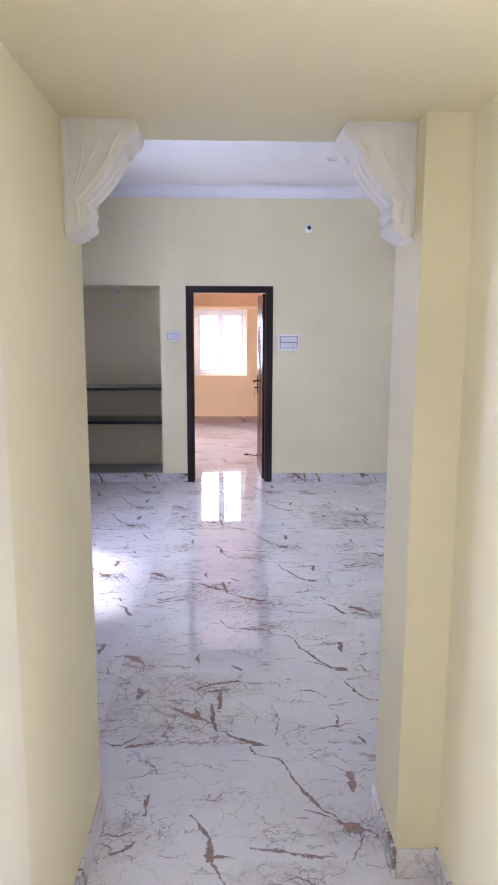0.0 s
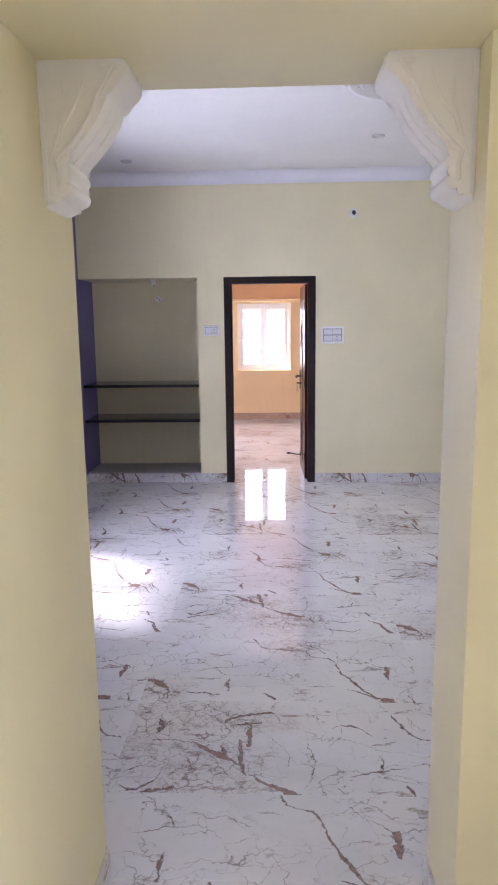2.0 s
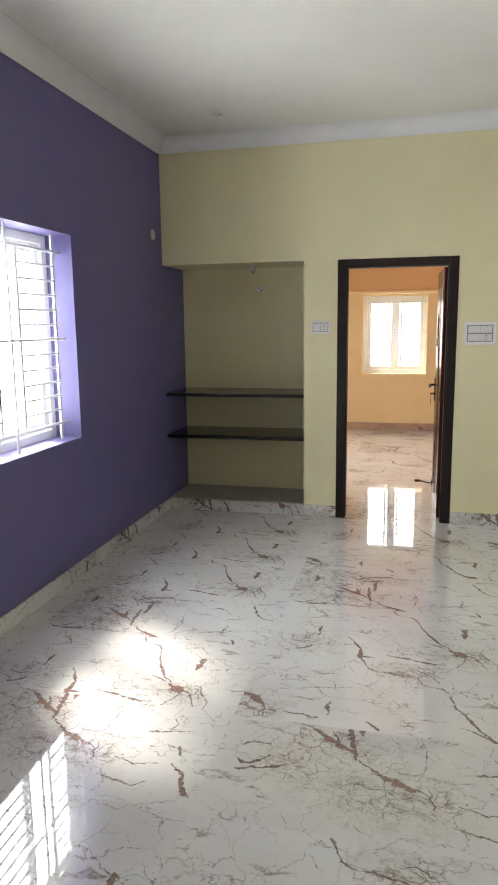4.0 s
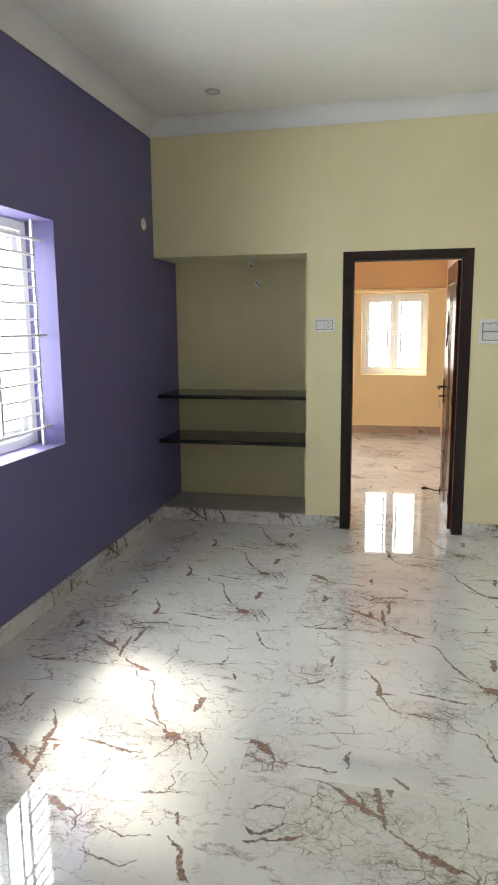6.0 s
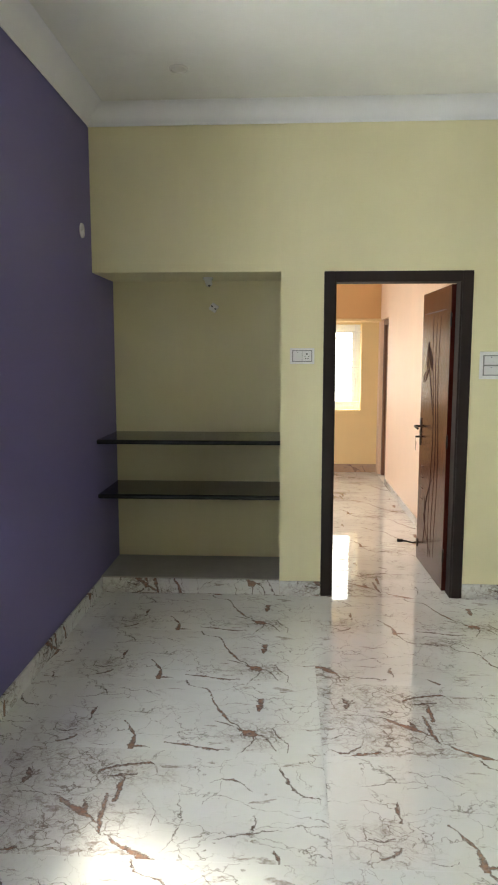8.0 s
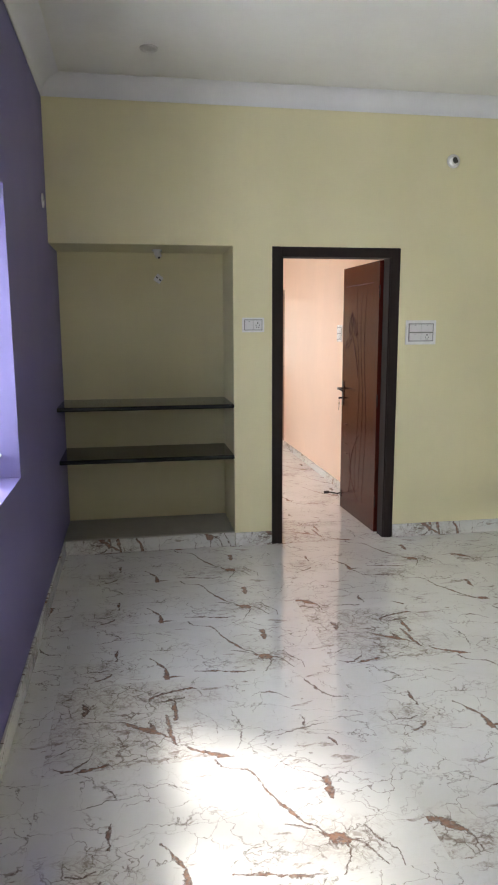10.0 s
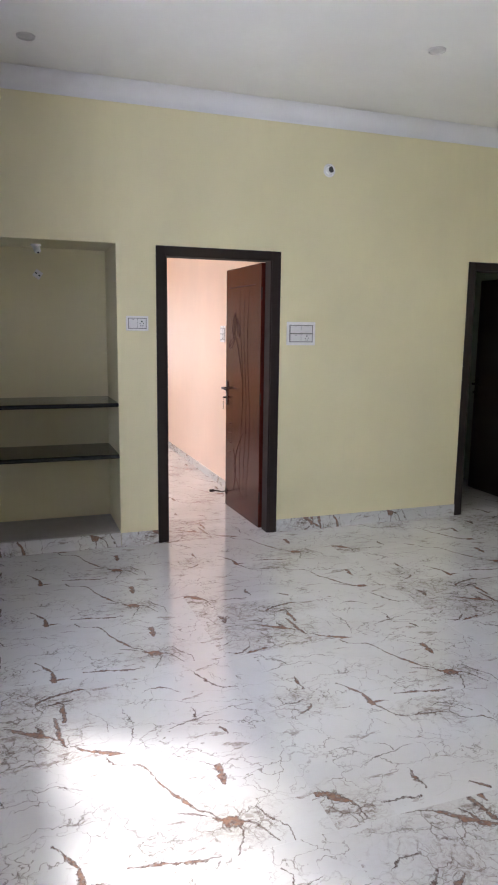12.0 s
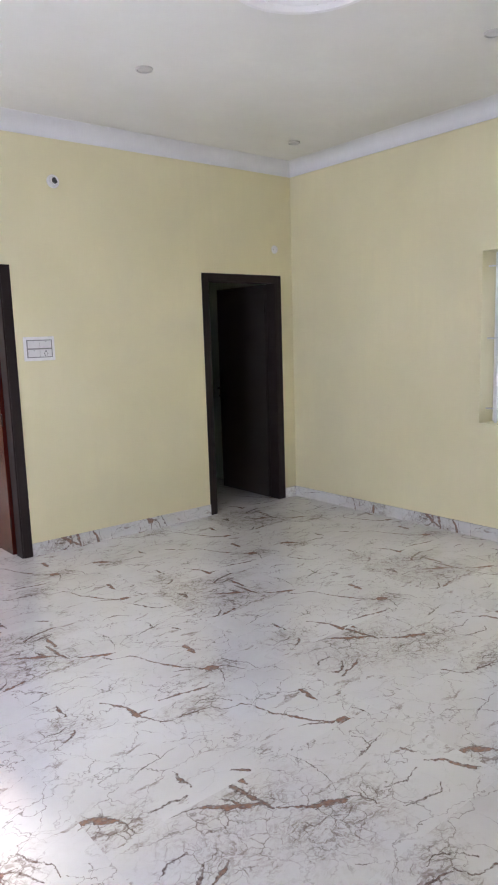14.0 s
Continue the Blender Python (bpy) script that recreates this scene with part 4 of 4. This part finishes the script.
rose = thing("ceiling_rose", pose(0.925, 4.735, ZC), "white moulded plaster ceiling rose with a fan hook hole", "ceiling rose")
R = 0.375
part("moulding", lathe([(0.045, -0.037), (0.09, -0.044), (0.13, -0.034), (0.155, -0.024), (0.235, -0.024), (0.25, -0.044), (0.265, -0.051), (0.28, -0.041), (0.295, -0.024),
                     (0.315, -0.027), (0.335, -0.048), (0.352, -0.051), (0.366, -0.031), (R, 0.0)], 96), PLASTER, rose, "", True)
bm = bmesh.new()
for i in range(48):
    a = 2 * math.pi * i / 48
    own = bmesh.new()
    bmesh.ops.create_icosphere(own, subdivisions=1, radius=0.0085)
    bmesh.ops.translate(own, verts=own.verts, vec=(0.306 * math.cos(a), 0.306 * math.sin(a), -0.028))
    joined(bm, own)
tagged(part("bead_ring", bm, PLASTER, rose, "ring of small plaster beads", True), kind="stuff")
for i in range(16):
    a = 2 * math.pi * i / 16
    bm = bmesh.new()
    bmesh.ops.create_uvsphere(bm, u_segments=10, v_segments=6, radius=1)
    bmesh.ops.scale(bm, vec=(0.034, 0.013, 0.009), verts=bm.verts)
    part("petal", bm, PLASTER, rose, "", True, pose(0.195 * math.cos(a), 0.195 * math.sin(a), -0.025, 0, 0, math.degrees(a)))
part("hook_hole", cyl((0, 0, -0.034), (0, 0, -1), 0.027, 0.006, 28), GAP, rose, "dark round hole for the fan hook")
hook = thing("ceiling_hook", pose(-0.60, 3.87, ZC), "short grey metal hook hanging from the ceiling", "hook")
part("rod", tube([(0, 0, 0), (0, 0, -0.05), (0.008, 0, -0.062), (0.016, 0, -0.052)], 0.006, 8), STEEL, hook)


# ---- carved corbels of the passage ----
def corbel(m, label):
    """A carved plaster bracket: local x out from the jamb, z down from the beam, y through the wall."""
    c = thing("corbel", m, label, "corbel", "carved corbels")
    deep = 0.165
    outline = [(0.0, 0.003), (0.186, 0.003), (0.196, -0.012), (0.197, -0.028), (0.190, -0.044), (0.174, -0.056), (0.160, -0.064), (0.152, -0.074)]
    sweep = [(0.149 - 0.097 * s ** 1.25 + 0.006 * math.sin(math.pi * s), -0.082 - 0.150 * s) for s in (i / 12 for i in range(13))]
    outline += sweep
    for cz, reach in ((-0.258, 0.049), (-0.303, 0.048)):       # two small lobes at the foot
        outline += [(reach + 0.014 * math.cos(a), cz + 0.019 * math.sin(a)) for a in (radians(70 - 140 * i / 6) for i in range(7))]
    outline += [(0.040, -0.327), (0.029, -0.329), (0.025, -0.339), (0.012, -0.346), (0.0, -0.348)]
    outline = [(x, z * 0.87) for x, z in outline]
    sweep = [(x, z * 0.87) for x, z in sweep]
    part("body", prism(outline, 0.0, deep, 0.007), PLASTER, c, "", True)
    for y, out in ((0.0, -1), (deep, 1)):
        # raised S-shaped border along the swept edge, curling up into the nose
        edge = [(0.165, y, -0.016)] + [(x - 0.022, y, z - 0.004) for x, z in sweep] + [(0.036, y, -0.228), (0.034, y, -0.262)]
        part("border", tube(edge, 0.0062, 8, None, lambda s: 0.55 + 0.55 * math.sin(math.pi * (0.15 + 0.7 * s))), PLASTER, c, "", True)
        # one soft hanging leaf
        for k, (u0, u1, z1, r) in enumerate(((0.050, 0.020, -0.230, 0.0042), (0.092, 0.046, -0.180, 0.0042))):
            pts = [(u0 + (u1 - u0) * s + 0.010 * math.sin(math.pi * s * 1.4 + k), y - out * 0.002, -0.034 + (z1 + 0.034) * s) for s in (i / 14 for i in range(15))]
            part("leaf_rib", tube(pts, r, 8, None, lambda s: 0.35 + 0.75 * math.sin(math.pi * (0.12 + 0.8 * s))), PLASTER, c, "", True)
        curl = [(0.150 + (0.022 - 0.0018 * i) * math.cos(0.75 * i), y + out * 0.001, -0.022 + 0.6 * (0.022 - 0.0018 * i) * math.sin(0.75 * i)) for i in range(11)]
        part("scroll", tube(curl, 0.0032, 6), PLASTER, c, "", True)
        part("back_strip", box(0.0, 0.012, min(y, y + out * 0.004), max(y, y + out * 0.004), -0.292, -0.004, 0.002), PLASTER, c)
    # two soft folds down the swept front
    for j in range(2):
        y = deep * (0.33 + 0.34 * j)
        part("front_rib", tube([(x - 0.004, y, z) for x, z in sweep], 0.0075, 8, None, lambda s: 0.5 + 0.6 * math.sin(math.pi * (0.1 + 0.8 * s))), PLASTER, c, "", True)
    return c


corbel(pose(-0.368, 1.895, 2.185), "white carved plaster corbel under the passage beam")
corbel(pose(0.572, 2.06, 2.185, 0, 0, 180), "white carved plaster corbel under the passage beam")

# ---- outside ----
ground = part("ground", box(-400, 400, -400, 400, -0.75, -0.45), SOIL)
tagged(ground, "bare earth outside the house", "ground", "", "structure")
far = part("backdrop", box(-61, -60, -120, 120, -0.5, 7.0), HAZE)
tagged(far, "far line of greenery", "backdrop", "", "structure")

# ---- floor: slab and polished tiles ----
slab = part("floor", box(-2.2, 3.43, -4.2, 12.43, -0.45, -0.012), GROUT)
tagged(slab, "polished white marble-print floor tiles with brown veins", "floor", "", "structure")
TX, TY, OX, OY = 1.25, 0.60, 0.785, 0.078
# which print lies where, by column and then row after row to the north
FACES = {-2: "LRTLHRTRRRTLR", -1: "LRTLHLRTLRTLR", 0: "LRTRLHRTRLTRL", 1: "RTLTRLTRLTRLT"}
PRINTS = {"R": "river", "L": "low_river", "T": "thicket", "H": "high_thicket"}
made = {}


def tile_piece(x0, x1, y0, y1):
    """One tile with a fine bevel, its print anchored to the tile's own corner; equal cuts of one print share a mesh."""
    i, j = math.floor((x0 + x1 - 2 * OX) / 2 / TX), math.floor((y0 + y1 - 2 * OY) / 2 / TY)
    ax, ay = OX + i * TX, OY + j * TY
    row = FACES.get(i, FACES[-1])
    face = PRINTS[row[(j - 2) % len(row)]]
    key = (face,) + tuple(round(v, 3) for v in (x0 - ax, x1 - ax, y0 - ay, y1 - ay))
    if key not in made:
        bm = box(key[1] + 0.0001, key[2] - 0.0001, key[3] + 0.0001, key[4] - 0.0001, -0.012, 0.0, 0.0004, None, 1)
        mesh = bpy.data.meshes.new("floor_tile")
        bm.to_mesh(mesh)
        bm.free()
        mesh.materials.append(TILES[face])
        made[key] = mesh
    ob = new("floor_tile", made[key])
    ob.parent = slab
    ob.matrix_basis = pose(ax, ay, 0)


def tile_floor(x0, x1, y0, y1):
    for i in range(math.floor((x0 - OX) / TX), math.ceil((x1 - OX) / TX)):
        for j in range(math.floor((y0 - OY) / TY), math.ceil((y1 - OY) / TY)):
            a0, a1 = max(x0, OX + i * TX), min(x1, OX + (i + 1) * TX)
            b0, b1 = max(y0, OY + j * TY), min(y1, OY + (j + 1) * TY)
            if a1 - a0 > 0.01 and b1 - b0 > 0.01:
                tile_piece(a0, a1, b0, b1)


tile_floor(XW, XE, YS, YN)
tile_floor(-0.368, 0.70, 0.92, YS)
tile_floor(-0.335, 0.50, YN, YN + 0.12)
tile_floor(2.16, 3.05, YN, YN + 0.12)
tile_floor(XW, 0.60, YN + 0.12, 12.2)
tile_floor(0.72, XE, YN + 0.12, 9.9)
tile_floor(-2.0, 2.6, -4.0, 0.92)
